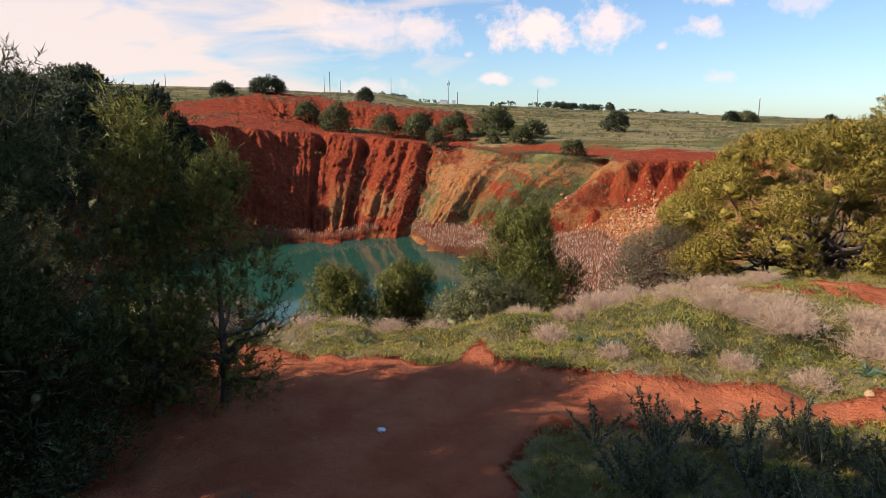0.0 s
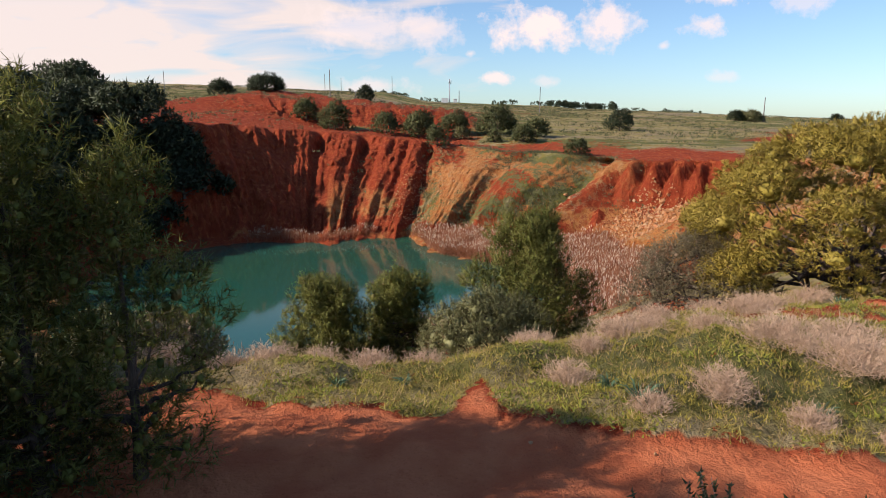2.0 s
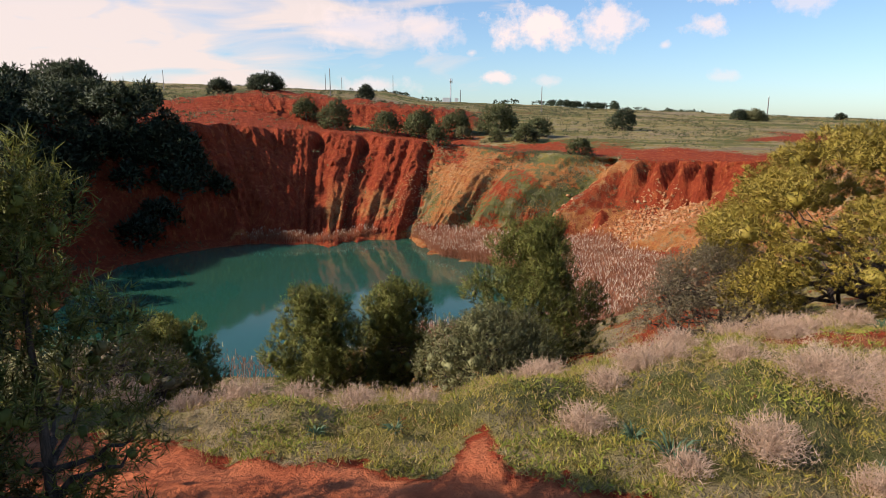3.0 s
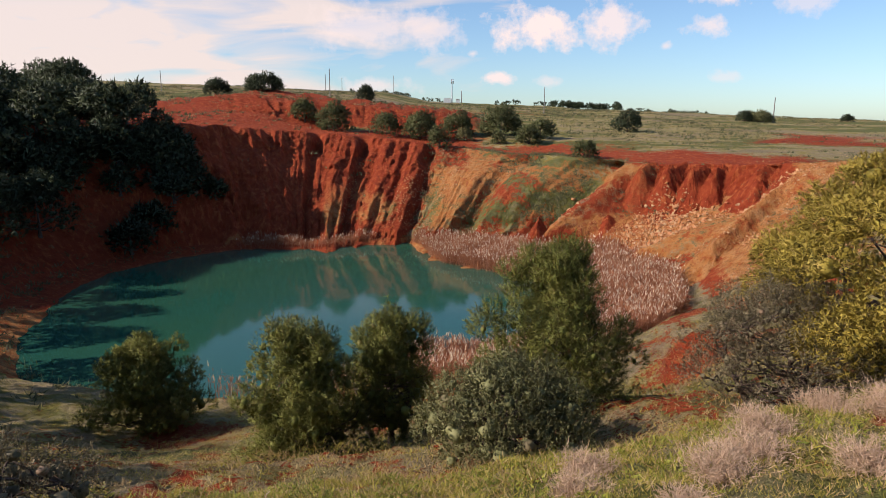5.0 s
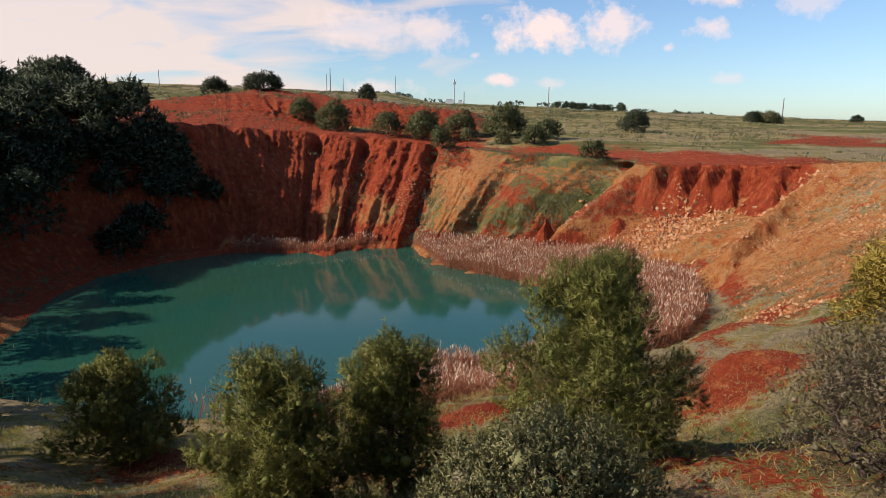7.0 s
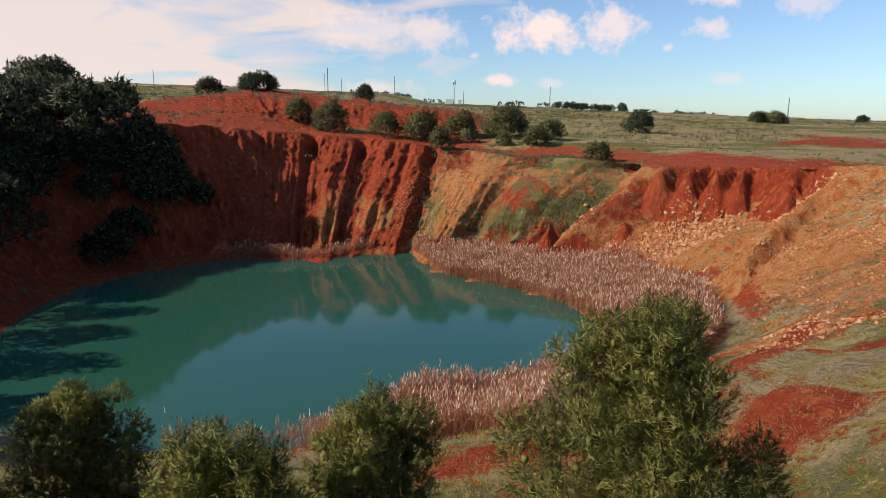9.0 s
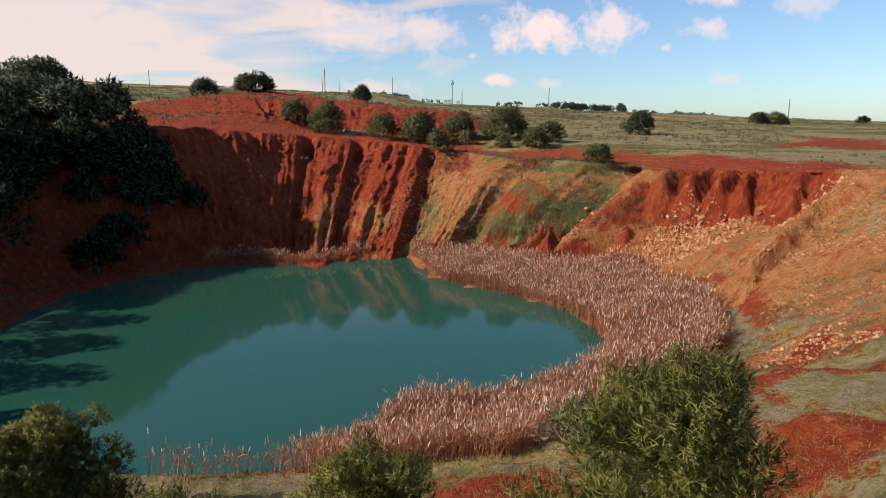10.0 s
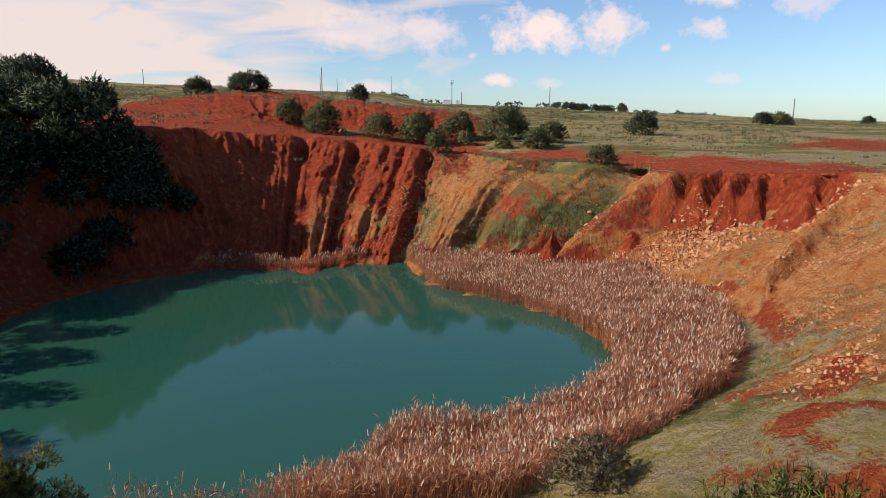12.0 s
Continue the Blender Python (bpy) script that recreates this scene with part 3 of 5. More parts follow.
    # flutes on the red knolls
    kn = ss(150, 156, Y) * ss(198, 190, Y) * ss(-76, -68, X) * ss(-22, -30, X) + ss(152, 158, Y) * ss(200, 190, Y) * ss(-40, -30, X) * ss(12, 2, X)
    ang = np.degrees(np.arctan2(Y - 156, X + 40))
    Z = Z + np.clip(kn, 0, 1) * ((ridged(X * 0.20 + 0.05 * ang + 1.6 * fbm(X * 0.12, Y * 0.12, 0, 53), Y * 0.10, 0, 51) - 0.6) * 2.2 + (ridged(X * 0.7 + 1.5 * fbm(X * 0.3, Y * 0.3, 0, 54), Y * 0.2, 0, 52, 2) - 0.6) * 0.8)
    n, m = R.shape
    grid = np.arange(n * m).reshape(n, m)
    a, b = grid[:-1], grid[1:]
    quads = np.stack([a, b, np.roll(b, -1, 1), np.roll(a, -1, 1)], -1).reshape(-1, 4)
    # what covers the soil: clay, grass, limestone rubble
    n1, n2 = fbm(X * 0.09, Y * 0.09, Z * 0.09, 61), fbm(X * 0.35, Y * 0.35, Z * 0.35, 62)
    dist = R - np.broadcast_to(rim, R.shape)
    clay = ss(73, 79, TH + 6 * (n2 - 0.5)) * ss(215, 190, TH) * ss(3.3, 3.05, S) * (0.72 + 0.5 * ss(0.35, 0.55, n1))
    clay = np.maximum(clay, ss(7, 13, TH + 6 * (n2 - 0.5)) * ss(35, 30, TH) * ss(-7.0, -4.8, Z + 3 * (n2 - 0.5)) * ss(16, 6, dist))
    clay = np.maximum(clay, 0.62 * ss(16, 22, TH) * ss(40, 30, TH) * ss(3.0, 2.6, S) * ss(0.4, 0.6, n1))
    rimred = ss(8, 16, TH) * ss(165, 150, TH) * ss(0.0, 2.0, dist) * ss(34, 12, dist + 46 * (n1 - 0.5)) * 0.85
    clay = np.maximum(clay, rimred)
    clay = np.maximum(clay, 0.9 * ss(94, 99, TH) * ss(152, 142, TH) * ss(0, 1, dist) * ss(46, 34, dist + 10 * (n1 - 0.5)))
    clay = np.maximum(clay, np.clip(kn, 0, 1))
    clay = np.maximum(clay * (1 - on_fan), on_fan * (1.0 - 0.75 * ochre))
    clay = np.maximum(clay, 0.8 * ss(0.60, 0.70, fbm(X * 0.022, Y * 0.055, 0, 64)) * ss(5, 20, dist) * ss(120, 70, dist) * ss(8, 16, TH) * ss(165, 150, TH))
    clay = np.maximum(clay, arc_bell(TH, 44.5, 2.0) * ss(0.45, 0.2, q) * ss(0.0, 0.05, q))
    clay = np.maximum(clay, arc_bell(TH, 33, 3.0) * ss(0.4, 0.15, q) * ss(0.0, 0.05, q))
    clay = np.maximum(clay, 0.48 * ss(250, 262, TH) * ss(312, 300, TH) * ss(2.98, 2.9, S) * ss(2.15, 2.4, S) * ss(0.35, 0.6, n2))
    line = np.abs((Y - 52.5) - (X - 21.3) * 1.15) / 1.5
    clay = np.maximum(clay, ss(1.5, 0.6, line) * ss(5.0, 3.5, np.hypot(X - 22.0, Y - 53)))
    clay = np.maximum(clay, bell(X, Y, 12.8, 36.6, 2.6, 2.0) * 1.2)
    clay = np.maximum(clay, bell(X, Y, 1.5, 37.5, 4.0, 1.3) * 1.1)
    clay = np.maximum(clay, bell(X, Y, -14, 40.0, 3.5, 2.5) * 1.1)
    clay = np.maximum(clay, bell(X, Y, -7.0, 49.0, 2.5, 2.0))
    clay = np.maximum(clay, np.where((Y < 26) & (np.abs(X) < 40), track_amount(X, Y) * 1.25, 0))
    rut = np.interp(X, [10, 14, 17, 22, 30], [40, 43.2, 44.2, 43.2, 41])
    clay = np.maximum(clay, ss(1.4, 0.9, np.abs(Y - rut)) * ss(11, 13.5, X) * ss(32, 24, X) * 0.75)
    tan = (ss(-42, -30, (TH + 180) % 360 - 180) * ss(79, 74, (TH + 180) % 360 - 180)) * ss(2.05, 2.2, S) * ss(3.06, 2.95, S)
    tan = np.maximum(tan * (0.18 + 0.45 * ss(24, 12, (TH + 180) % 360 - 180) + 0.75 * ss(0.38, 0.58, fbm(X * 0.16, Y * 0.16, Z * 0.16, 65)) + 0.25 * n2), 0.6 * bell(X, Y, 17, 43, 6, 3))
    tan = np.maximum(tan * (1 - on_fan), on_fan * ochre)
    # washed ochre on the lower spurs
    wash = sunny * ss(0.95, 0.35, q) * (0.25 + 0.75 * ss(0.40, 0.58, fbm(fall_line * 0.3, Z * 0.3, 3.0, 66)))
    tan = np.maximum(tan, 0.70 * wash)
    clay = clay * (1 - 0.45 * wash)
    tan = np.where((S < 2.0) & (S > 0.97), 0.75, tan)
    t180 = (TH + 180) % 360 - 180
    grass = np.full_like(X, 1.0)
    grass = grass * (1 - 0.95 * ss(82, 88, TH) * ss(210, 190, TH) * ss(3.3, 3.05, S))
    slope = ss(-45, -35, t180) * ss(80, 72, t180) * ss(2.0, 2.08, S) * ss(3.05, 2.98, S)
    patches = sum(a * arc_bell(TH, at, w) * np.exp(-((q - qq) / wq) ** 2) for at, qq, w, wq, a in GREEN)
    cover = patches * (0.05 + 0.5 * n2) + 0.04 + 0.52 * ss(0.44, 0.62, n1) + 0.12 * ss(-5, -25, t180) - 0.25 * arc_bell(TH, 15, 14) + 0.32 * arc_bell(TH, 52, 9) * ss(0.55, 0.8, q) + 0.25 * arc_bell(TH, 47, 5) - 0.25 * arc_bell(TH, 66, 5) * ss(0.7, 0.5, q)
    grass = np.where(slope > 0, grass * (1 - slope) + slope * cover, grass)
    grass = np.where(S < 2.0, 0.2, grass)
    grass = grass * (1 - np.clip(clay, 0, 1) * 0.85) * (1 - 0.8 * on_fan)
    dust = np.where((Y < 26) & (np.abs(X) < 40), track_amount(X, Y), 0.35 * ss(0, 3, dist) * ss(30, 12, dist))
    tints = np.stack([np.clip(clay, 0, 1), np.clip(grass, 0, 1), np.clip(tan, 0, 1), np.clip(dust, 0, 1)], -1).reshape(-1, 4)
    me = mesh_data("ground", np.stack([X, Y, Z], -1).reshape(-1, 3), quads[:, ::-1], GROUND, True, tints)
    return tagged(new("ground", me), "red bauxite quarry pit with grassy plateau around it", "ground", kind="structure")


ground = build_ground()


def build_water():
    th = np.arange(0, 360, 2.0)
    r = outline(th)[0] + 2.2
    bm = bmesh.new()
    rad = np.radians(th)
    bm.faces.new([bm.verts.new((MID[0] + a * math.cos(t), MID[1] + a * math.sin(t), WATER_Z)) for a, t in zip(r, rad)])
    me = bpy.data.meshes.new("water")
    bm.to_mesh(me)
    bm.free()
    me.materials.append(WATER)
    return tagged(new("water", me), "still green lake water at the bottom of the quarry", "lake", kind="structure")


water = build_water()
bpy.context.view_layer.update()


ground_bm = bmesh.new()
ground_bm.from_mesh(ground.data)
GROUND_TREE = BVHTree.FromBMesh(ground_bm)
ground_bm.free()


def on_ground(x, y, sink=0.0):
    """The ground's height under a place, met by a plumb line."""
    place = GROUND_TREE.ray_cast((x, y, 80.0), (0, 0, -1))[0]
    return (place.z if place else float(ground_z(x, y))) - sink


# ---- plants ----
def unit(v):
    return v / np.maximum(np.linalg.norm(v, axis=-1, keepdims=True), 1e-9)


def blades(base, way, length, width, rng, bend=0.0):
    """Slim triangles from base along way; with bend, two pieces that droop. Arrays of corners and triangles."""
    n = len(base)
    side = unit(np.cross(way, rng.normal(size=(n, 3)))) * (np.asarray(width) / 2).reshape(-1, 1)
    length = np.asarray(length).reshape(-1, 1)
    if not bend:
        v = np.stack([base - side, base + side, base + way * length], 1).reshape(-1, 3)
        return v, np.arange(3 * n).reshape(-1, 3)
    mid = base + way * length * 0.55
    tip = base + way * length - np.array([0, 0, 1.0]) * length * bend
    v = np.stack([base - side, base + side, mid + side * 0.8, mid - side * 0.8, tip], 1).reshape(-1, 3)
    k = np.arange(n)[:, None] * 5
    t = np.concatenate([k + [0, 1, 2], k + [0, 2, 3], k + [3, 2, 4]], 1).reshape(-1, 3)
    return v, t


def joined(pieces):
    vs, ts, off = [], [], 0
    for v, t in pieces:
        vs.append(v)
        ts.append(t + off)
        off += len(v)
    return np.concatenate(vs), np.concatenate(ts)


def tube(points, radii, sides=7):
    """A tapered limb through the points."""
    P, R = np.asarray(points, float), np.asarray(radii, float)
    T = unit(np.gradient(P, axis=0))
    ref = np.array([0.31, 0.12, 0.05])
    A = unit(np.cross(T, ref + 1e-3))
    B = np.cross(T, A)
    a = np.linspace(0, 2 * np.pi, sides, endpoint=False)
    ring = P[:, None] + R[:, None, None] * (np.cos(a)[None, :, None] * A[:, None] + np.sin(a)[None, :, None] * B[:, None])
    n = len(P)
    g = np.arange(n * sides).reshape(n, sides)
    a0, b0 = g[:-1], g[1:]
    q = np.stack([a0, np.roll(a0, -1, 1), np.roll(b0, -1, 1), b0], -1).reshape(-1, 4)
    t = np.concatenate([q[:, [0, 1, 2]], q[:, [0, 2, 3]]])
    return ring.reshape(-1, 3), t


def limb(a, b, r0, r1, rng, sag=0.15, n=7, sides=6):
    a, b = np.asarray(a, float), np.asarray(b, float)
    f = np.linspace(0, 1, n)[:, None]
    w = rng.normal(size=(n, 3)) * np.linalg.norm(b - a) * 0.035
    w[0] = 0
    p = a + (b - a) * f + w + np.array([0, 0, 1.0]) * sag * np.linalg.norm(b - a) * (f * f - f)
    return tube(p, np.linspace(r0, r1, n), sides)


def shoots(centres, ways, rng, reach, needles, needle, width, spread=0.75):
    """Bottle-brush shoots: needles set round short axes that point along ways."""
    n = len(centres)
    f = rng.random((n, needles, 1))
    base = centres[:, None] + ways[:, None] * (f * np.asarray(reach).reshape(-1, 1, 1))
    out = unit(ways[:, None] * 0.8 + rng.normal(size=(n, needles, 3)) * spread)
    ln = needle * (0.7 + 0.6 * rng.random(n * needles))
    return blades(base.reshape(-1, 3), out.reshape(-1, 3), ln, np.full(n * needles, width), rng)


def ball(level):
    bm = bmesh.new()
    bmesh.ops.create_icosphere(bm, subdivisions=level, radius=1.0)
    v, t = np.array([p.co[:] for p in bm.verts]), np.array([[p.index for p in f.verts] for f in bm.faces])
    bm.free()
    return v, t


BALLS = {1: ball(1), 2: ball(2)}


def inner_masses(lobes, rng, level, fill):
    """The dense twiggy inside of each clump, lumpy, to be hidden by its needles."""
    v, t = BALLS[level]
    n, k = len(lobes), len(v)
    rad = lobes[:, 3, None] * fill * (0.65 + 0.7 * rng.random((n, k)))
    size = np.stack([np.ones(n), np.ones(n), lobes[:, 4]], -1)[:, None]
    p = lobes[:, None, :3] + v[None] * rad[..., None] * size
    return p.reshape(-1, 3), (t[None] + k * np.arange(n)[:, None, None]).reshape(-1, 3), np.tile(v, (n, 1))


def crown_shell(lobes, rng, per_m2, centre, lift=0.5):
    """Places and directions of shoots over the outer sides of the lobes (x, y, z, radius, squash)."""
    cs, ws, ns = [], [], []
    for lx, ly, lz, lr, sq in lobes:
        n = max(6, int(per_m2 * 4 * np.pi * lr * lr * 0.7))
        d = unit(rng.normal(size=(n, 3)))
        outw = unit(np.array([lx, ly, lz]) - centre + 1e-6)
        keep = (d @ outw > -0.45) & (d[:, 2] > -0.5)
        d = d[keep]
        rad = lr * (0.55 + 0.5 * rng.random((len(d), 1)) ** 0.6)
        p = np.array([lx, ly, lz]) + d * rad * [1, 1, sq]
        cs.append(p)
        ws.append(unit(d + np.array([0, 0, lift]) + outw * 0.35 + rng.normal(size=d.shape) * 0.25))
        ns.append(unit(d + outw * 0.3 + rng.normal(size=d.shape) * 0.3))
    return np.concatenate(cs), np.concatenate(ws), np.concatenate(ns)


def make_pine(x, y, lobes, trunk_r, material, label, rng, per_m2=34, reach=0.26, needles=13, needle=0.17, width=0.018,
              lean=(0, 0), lift=0.5, bare=(), kind_name="pine_tree", category="tree", group="", z=None, stems=1, single_limbs=True, crest=None, fill=0.32):
    root = new(kind_name)
    z = on_ground(x, y, 0.15) if z is None else z
    root.location = (x, y, z)
    tagged(root, label, category, group)
    lobes = np.asarray(lobes, float)
    if crest is not None:
        lobes[:, 2] *= (crest - z) / ((lobes[:, 2] + 0.9 * lobes[:, 3] * lobes[:, 4]).max() + reach)
    top = lobes[:, 2].max()
    centre = np.array([lobes[:, 0].mean(), lobes[:, 1].mean(), lobes[:, 2].min() + 0.35 * (top - lobes[:, 2].min())])
    for k in range(stems):
        foot = np.array([0, 0, 0]) if k == 0 else np.array([0.35 * (k if k % 2 else -k), 0.15 * k, 0.0])
        tip = np.array([lean[0] + foot[0] * 2.2, lean[1] + foot[1] * 2, top * (0.82 if k == 0 else 0.62)])
        f = np.linspace(0, 1, 9)[:, None]
        bend = np.array([0.10, -0.06, 0]) * np.sin(f * 5 + k) * top * 0.12
        p = foot + (tip - foot) * f + bend * f
        part("trunk", mesh_data("trunk", *tube(p, trunk_r * (1 - 0.85 * f[:, 0]) * (1 + 0.5 * np.exp(-f[:, 0] * 14)), 9), BARK, True), root, "rough brown bark" if k == 0 else "")
        pieces = []
        for lb in lobes[k::stems][:26 if single_limbs else 9]:
            h = np.clip((lb[2] - 0.45 * np.hypot(lb[0], lb[1])) / max(tip[2], 0.1), 0.16, 0.92)
            a = foot + (tip - foot) * h + np.array([0.10, -0.06, 0]) * np.sin(h * 5 + k) * top * 0.12 * h
            pieces.append(limb(a, lb[:3], trunk_r * 0.42 * (1 - 0.6 * h) + 0.012, 0.012, rng))
        for piece in pieces if single_limbs else ():
            part("limb", mesh_data("limb", *piece, BARK, True), root)
        if pieces and not single_limbs:
            part("branchwork", mesh_data("branchwork", *joined(pieces), BARK, True), root)
    c, w, nrm = crown_shell(lobes, rng, per_m2 * (0.78 if per_m2 > 20 else 0.75), centre, lift)
    v, t = shoots(c, w, rng, reach * (0.7 + 0.6 * rng.random(len(c))), needles, needle, width)
    cv, ct, cn = inner_masses(lobes, rng, 2 if per_m2 > 30 else 1, fill)
    nrm = np.concatenate([np.repeat(nrm, needles * 3, 0), cn])
    part("crown", mesh_data("crown", np.concatenate([v, cv]), np.concatenate([t, ct + len(v)]), material, normals=nrm), root)
    for a, b in bare:
        part("dead_branch", mesh_data("dead_branch", *limb(a, b, 0.014, 0.005, rng), TWIG), root, "bare grey dead branch")
    return root


def lobes_dome(rng, n, rx, ry, z0, z1, size, squash=0.75, inner=0.25):
    """Lobes over a broad dome between heights z0 and z1."""
    out = []
    for i in range(n):
        a, h = 2.399963 * i + rng.uniform(-0.3, 0.3), (i + 0.5) / n
        rad = math.sqrt(max(0.0, 1 - h ** 2.2)) * rng.uniform(0.6, 1.1)
        s = size * rng.uniform(0.6, 1.3)
        out.append((rx * rad * math.cos(a), ry * rad * math.sin(a), z0 + (z1 - z0) * h * rng.uniform(0.92, 1.04), s, squash))
    for i in range(int(n * inner)):
        a = rng.uniform(0, 6.28)
        out.append((rx * 0.5 * math.cos(a), ry * 0.5 * math.sin(a), z0 + (z1 - z0) * rng.uniform(0.25, 0.7), size, squash))
    return out


def lobes_whorls(rng, n, r, low, tall, size, power=0.55, rise=0.35, leaders=4, side=(0.0, 0.0), squash=1.25):
    """Clumps along upswept branches that ring a leader, with ragged shoots at the top."""
    out = []
    for i in range(n):
        h = low + (0.94 - low) * (i + 0.5) / n
        u = (h - low) / (1 - low)
        a = 2.399963 * i + rng.uniform(-0.6, 0.6)
        reach = r * ((1 - u) ** power * 0.9 + 0.1) * min(1.0, 0.7 + 2.0 * u) * rng.uniform(0.6, 1.2)
        for f in (0.35, 0.7, 1.0) if reach > 1.1 * size else (0.4, 1.0):
            s = size * (1.1 - 0.4 * u) * rng.uniform(0.65, 1.2) * (0.85 if f == 1.0 else 1.0)
            swing = rng.uniform(-0.25, 0.25)
            out.append((side[0] * u + reach * f * math.cos(a + swing), side[1] * u + reach * f * math.sin(a + swing), tall * h + rise * reach * f * f, s, squash))
            if f == 1.0 and rng.random() < 0.5:
                out.append((side[0] * u + reach * 1.05 * math.cos(a), side[1] * u + reach * 1.05 * math.sin(a), tall * h + rise * reach + 0.8 * s, s * 0.45, 2.0))
    for k in range(leaders):
        a, q = rng.uniform(0, 6.28), rng.uniform(0.0, 0.35) * r
        out.append((side[0] + q * math.cos(a), side[1] + q * math.sin(a), tall * rng.uniform(0.86, 1.0), size * 0.42, 2.2))
    return out


def lobes_umbrella(rng, n, rx, ry, z0, z1, size):
    """Cushions of needles over a wide dome, with open shade below them."""
    out = []
    for i in range(n):
        a, h = 2.399963 * i + rng.uniform(-0.3, 0.3), ((i + 0.5) / n) ** 1.15
        rad = math.sqrt(max(0.0, 1 - h ** 2.0)) * rng.uniform(0.82, 1.06)
        out.append((rx * rad * math.cos(a), ry * rad * math.sin(a), z0 + (z1 - z0) * h * rng.uniform(0.9, 1.05), size * rng.uniform(0.55, 1.25), 0.7))
    return out


rng = np.random.default_rng(7)

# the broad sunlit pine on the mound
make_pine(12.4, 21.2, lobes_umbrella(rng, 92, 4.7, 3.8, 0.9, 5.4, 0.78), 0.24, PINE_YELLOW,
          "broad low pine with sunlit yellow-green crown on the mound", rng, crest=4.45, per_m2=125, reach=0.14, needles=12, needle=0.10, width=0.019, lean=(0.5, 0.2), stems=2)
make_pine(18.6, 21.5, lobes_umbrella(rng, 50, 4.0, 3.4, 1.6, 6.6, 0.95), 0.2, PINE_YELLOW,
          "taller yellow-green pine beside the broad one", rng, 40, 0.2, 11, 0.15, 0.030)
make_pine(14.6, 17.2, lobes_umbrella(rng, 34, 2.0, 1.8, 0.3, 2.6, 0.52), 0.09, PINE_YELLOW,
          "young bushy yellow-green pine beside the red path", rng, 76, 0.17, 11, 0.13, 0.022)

# pines on the bank above the lake
make_pine(-4.25, 25.2, lobes_whorls(rng, 52, 1.95, -0.06, 4.4, 0.44, 0.48, 0.25), 0.10, PINE_GREEN,
          "bushy green pine on the bank above the lake", rng, crest=-1.2, per_m2=88, reach=0.24, needles=13, needle=0.13, width=0.019, lift=0.9, group="pines on the bank", stems=2)
make_pine(-1.75, 27.6, lobes_whorls(rng, 42, 1.75, 0.16, 4.7, 0.42, 0.42, 0.25), 0.11, PINE_GREEN,
          "slim green pine with bare lower stems on the bank", rng, crest=-1.5, per_m2=88, reach=0.24, needles=13, needle=0.13, width=0.019, lift=0.9, group="pines on the bank", stems=3)
make_pine(3.5, 25.0, lobes_whorls(rng, 56, 2.75, 0.03, 5.8, 0.42, 0.68, 0.32, 5, (-0.2, 0.0), 1.5), 0.15, PINE_GREEN,
          "tall feathery green pine with a ragged top", rng, crest=1.25, fill=0.2, per_m2=88, reach=0.26, needles=16, needle=0.14, width=0.017, lift=1.0, group="pines on the bank",
          bare=[((0.2, -0.6, 2.2), (0.5, -1.9, 3.4)), ((0.1, -0.4, 2.0), (-0.6, -1.7, 3.0))])
make_pine(-17.0, 41.2, lobes_whorls(rng, 36, 2.9, 0.08, 4.6, 0.68, 0.42, 0.2, 3), 0.14, PINE_GREEN,
          "round dark green pine by the lake shore", rng, crest=-7.2, per_m2=36, reach=0.3, needles=12, needle=0.2, width=0.035, lift=0.7, group="pines on the bank")

# the tall pine in shade beside the track, and its neighbours
make_pine(-6.7, 7.8, lobes_whorls(rng, 62, 2.7, 0.04, 5.3, 0.52, 0.42, 0.3, 6), 0.2, PINE_MID,
          "tall dark pine standing in its own shade beside the track", rng, 58, 0.24, 12, 0.13, 0.015, lift=0.9, fill=0.16,
          bare=[((0.5, -2.0, 2.6), (1.4, -3.2, 3.4)), ((1.5, -1.0, 4.0), (2.9, -1.6, 4.9)), ((0.4, 0.2, 4.8), (0.9, -0.6, 6.2)), ((0.2, 0.1, 4.9), (-0.3, -0.7, 6.0)), ((0.8, -0.6, 1.4), (2.2, -1.4, 1.9))])
make_pine(-4.25, 8.8, lobes_whorls(rng, 26, 0.95, 0.06, 4.7, 0.30, 0.5, 0.5, 3), 0.07, PINE_GREEN,
          "slim pine with a pointed pale top beside the track", rng, 80, 0.22, 12, 0.12, 0.013, lift=1.0, fill=0.18)
make_pine(-3.4, 9.3, lobes_whorls(rng, 24, 0.95, 0.06, 3.9, 0.30, 0.4, 0.45, 4), 0.07, PINE_GREEN,
          "slim bushy pine beside the track", rng, 80, 0.22, 12, 0.12, 0.013, lift=1.0, fill=0.18)
make_pine(-9.4, 11.2, lobes_whorls(rng, 42, 2.3, 0.06, 3.2, 0.55, 0.45), 0.16, PINE_MID,
          "low dark pine where the track bends", rng, 34, 0.25, 12, 0.16, 0.02, lift=0.9)
# Pines out of view behind the track, placed to cast the shade on it.
make_pine(-7.4, 3.0, lobes_dome(rng, 40, 2.8, 1.7, 1.2, 11.0, 1.0, 0.9), 0.2, PINE_DARK, "dark pine out of view behind the track, placed for its shade", rng, 9, 0.3, 10, 0.32, 0.06, single_limbs=False)
make_pine(-9.0, -2.0, lobes_dome(rng, 40, 3.4, 3.2, 1.5, 9.0, 1.1, 0.8), 0.2, PINE_DARK, "dark pine out of view behind the track, placed for its shade", rng, 9, 0.3, 10, 0.32, 0.06, single_limbs=False)
make_pine(-13.0, 1.8, lobes_dome(rng, 46, 3.2, 2.3, 2.0, 12.5, 1.15, 0.9), 0.24, PINE_DARK, "high dark pine out of view, placed to shade the track", rng, 8, 0.3, 10, 0.34, 0.07, single_limbs=False)

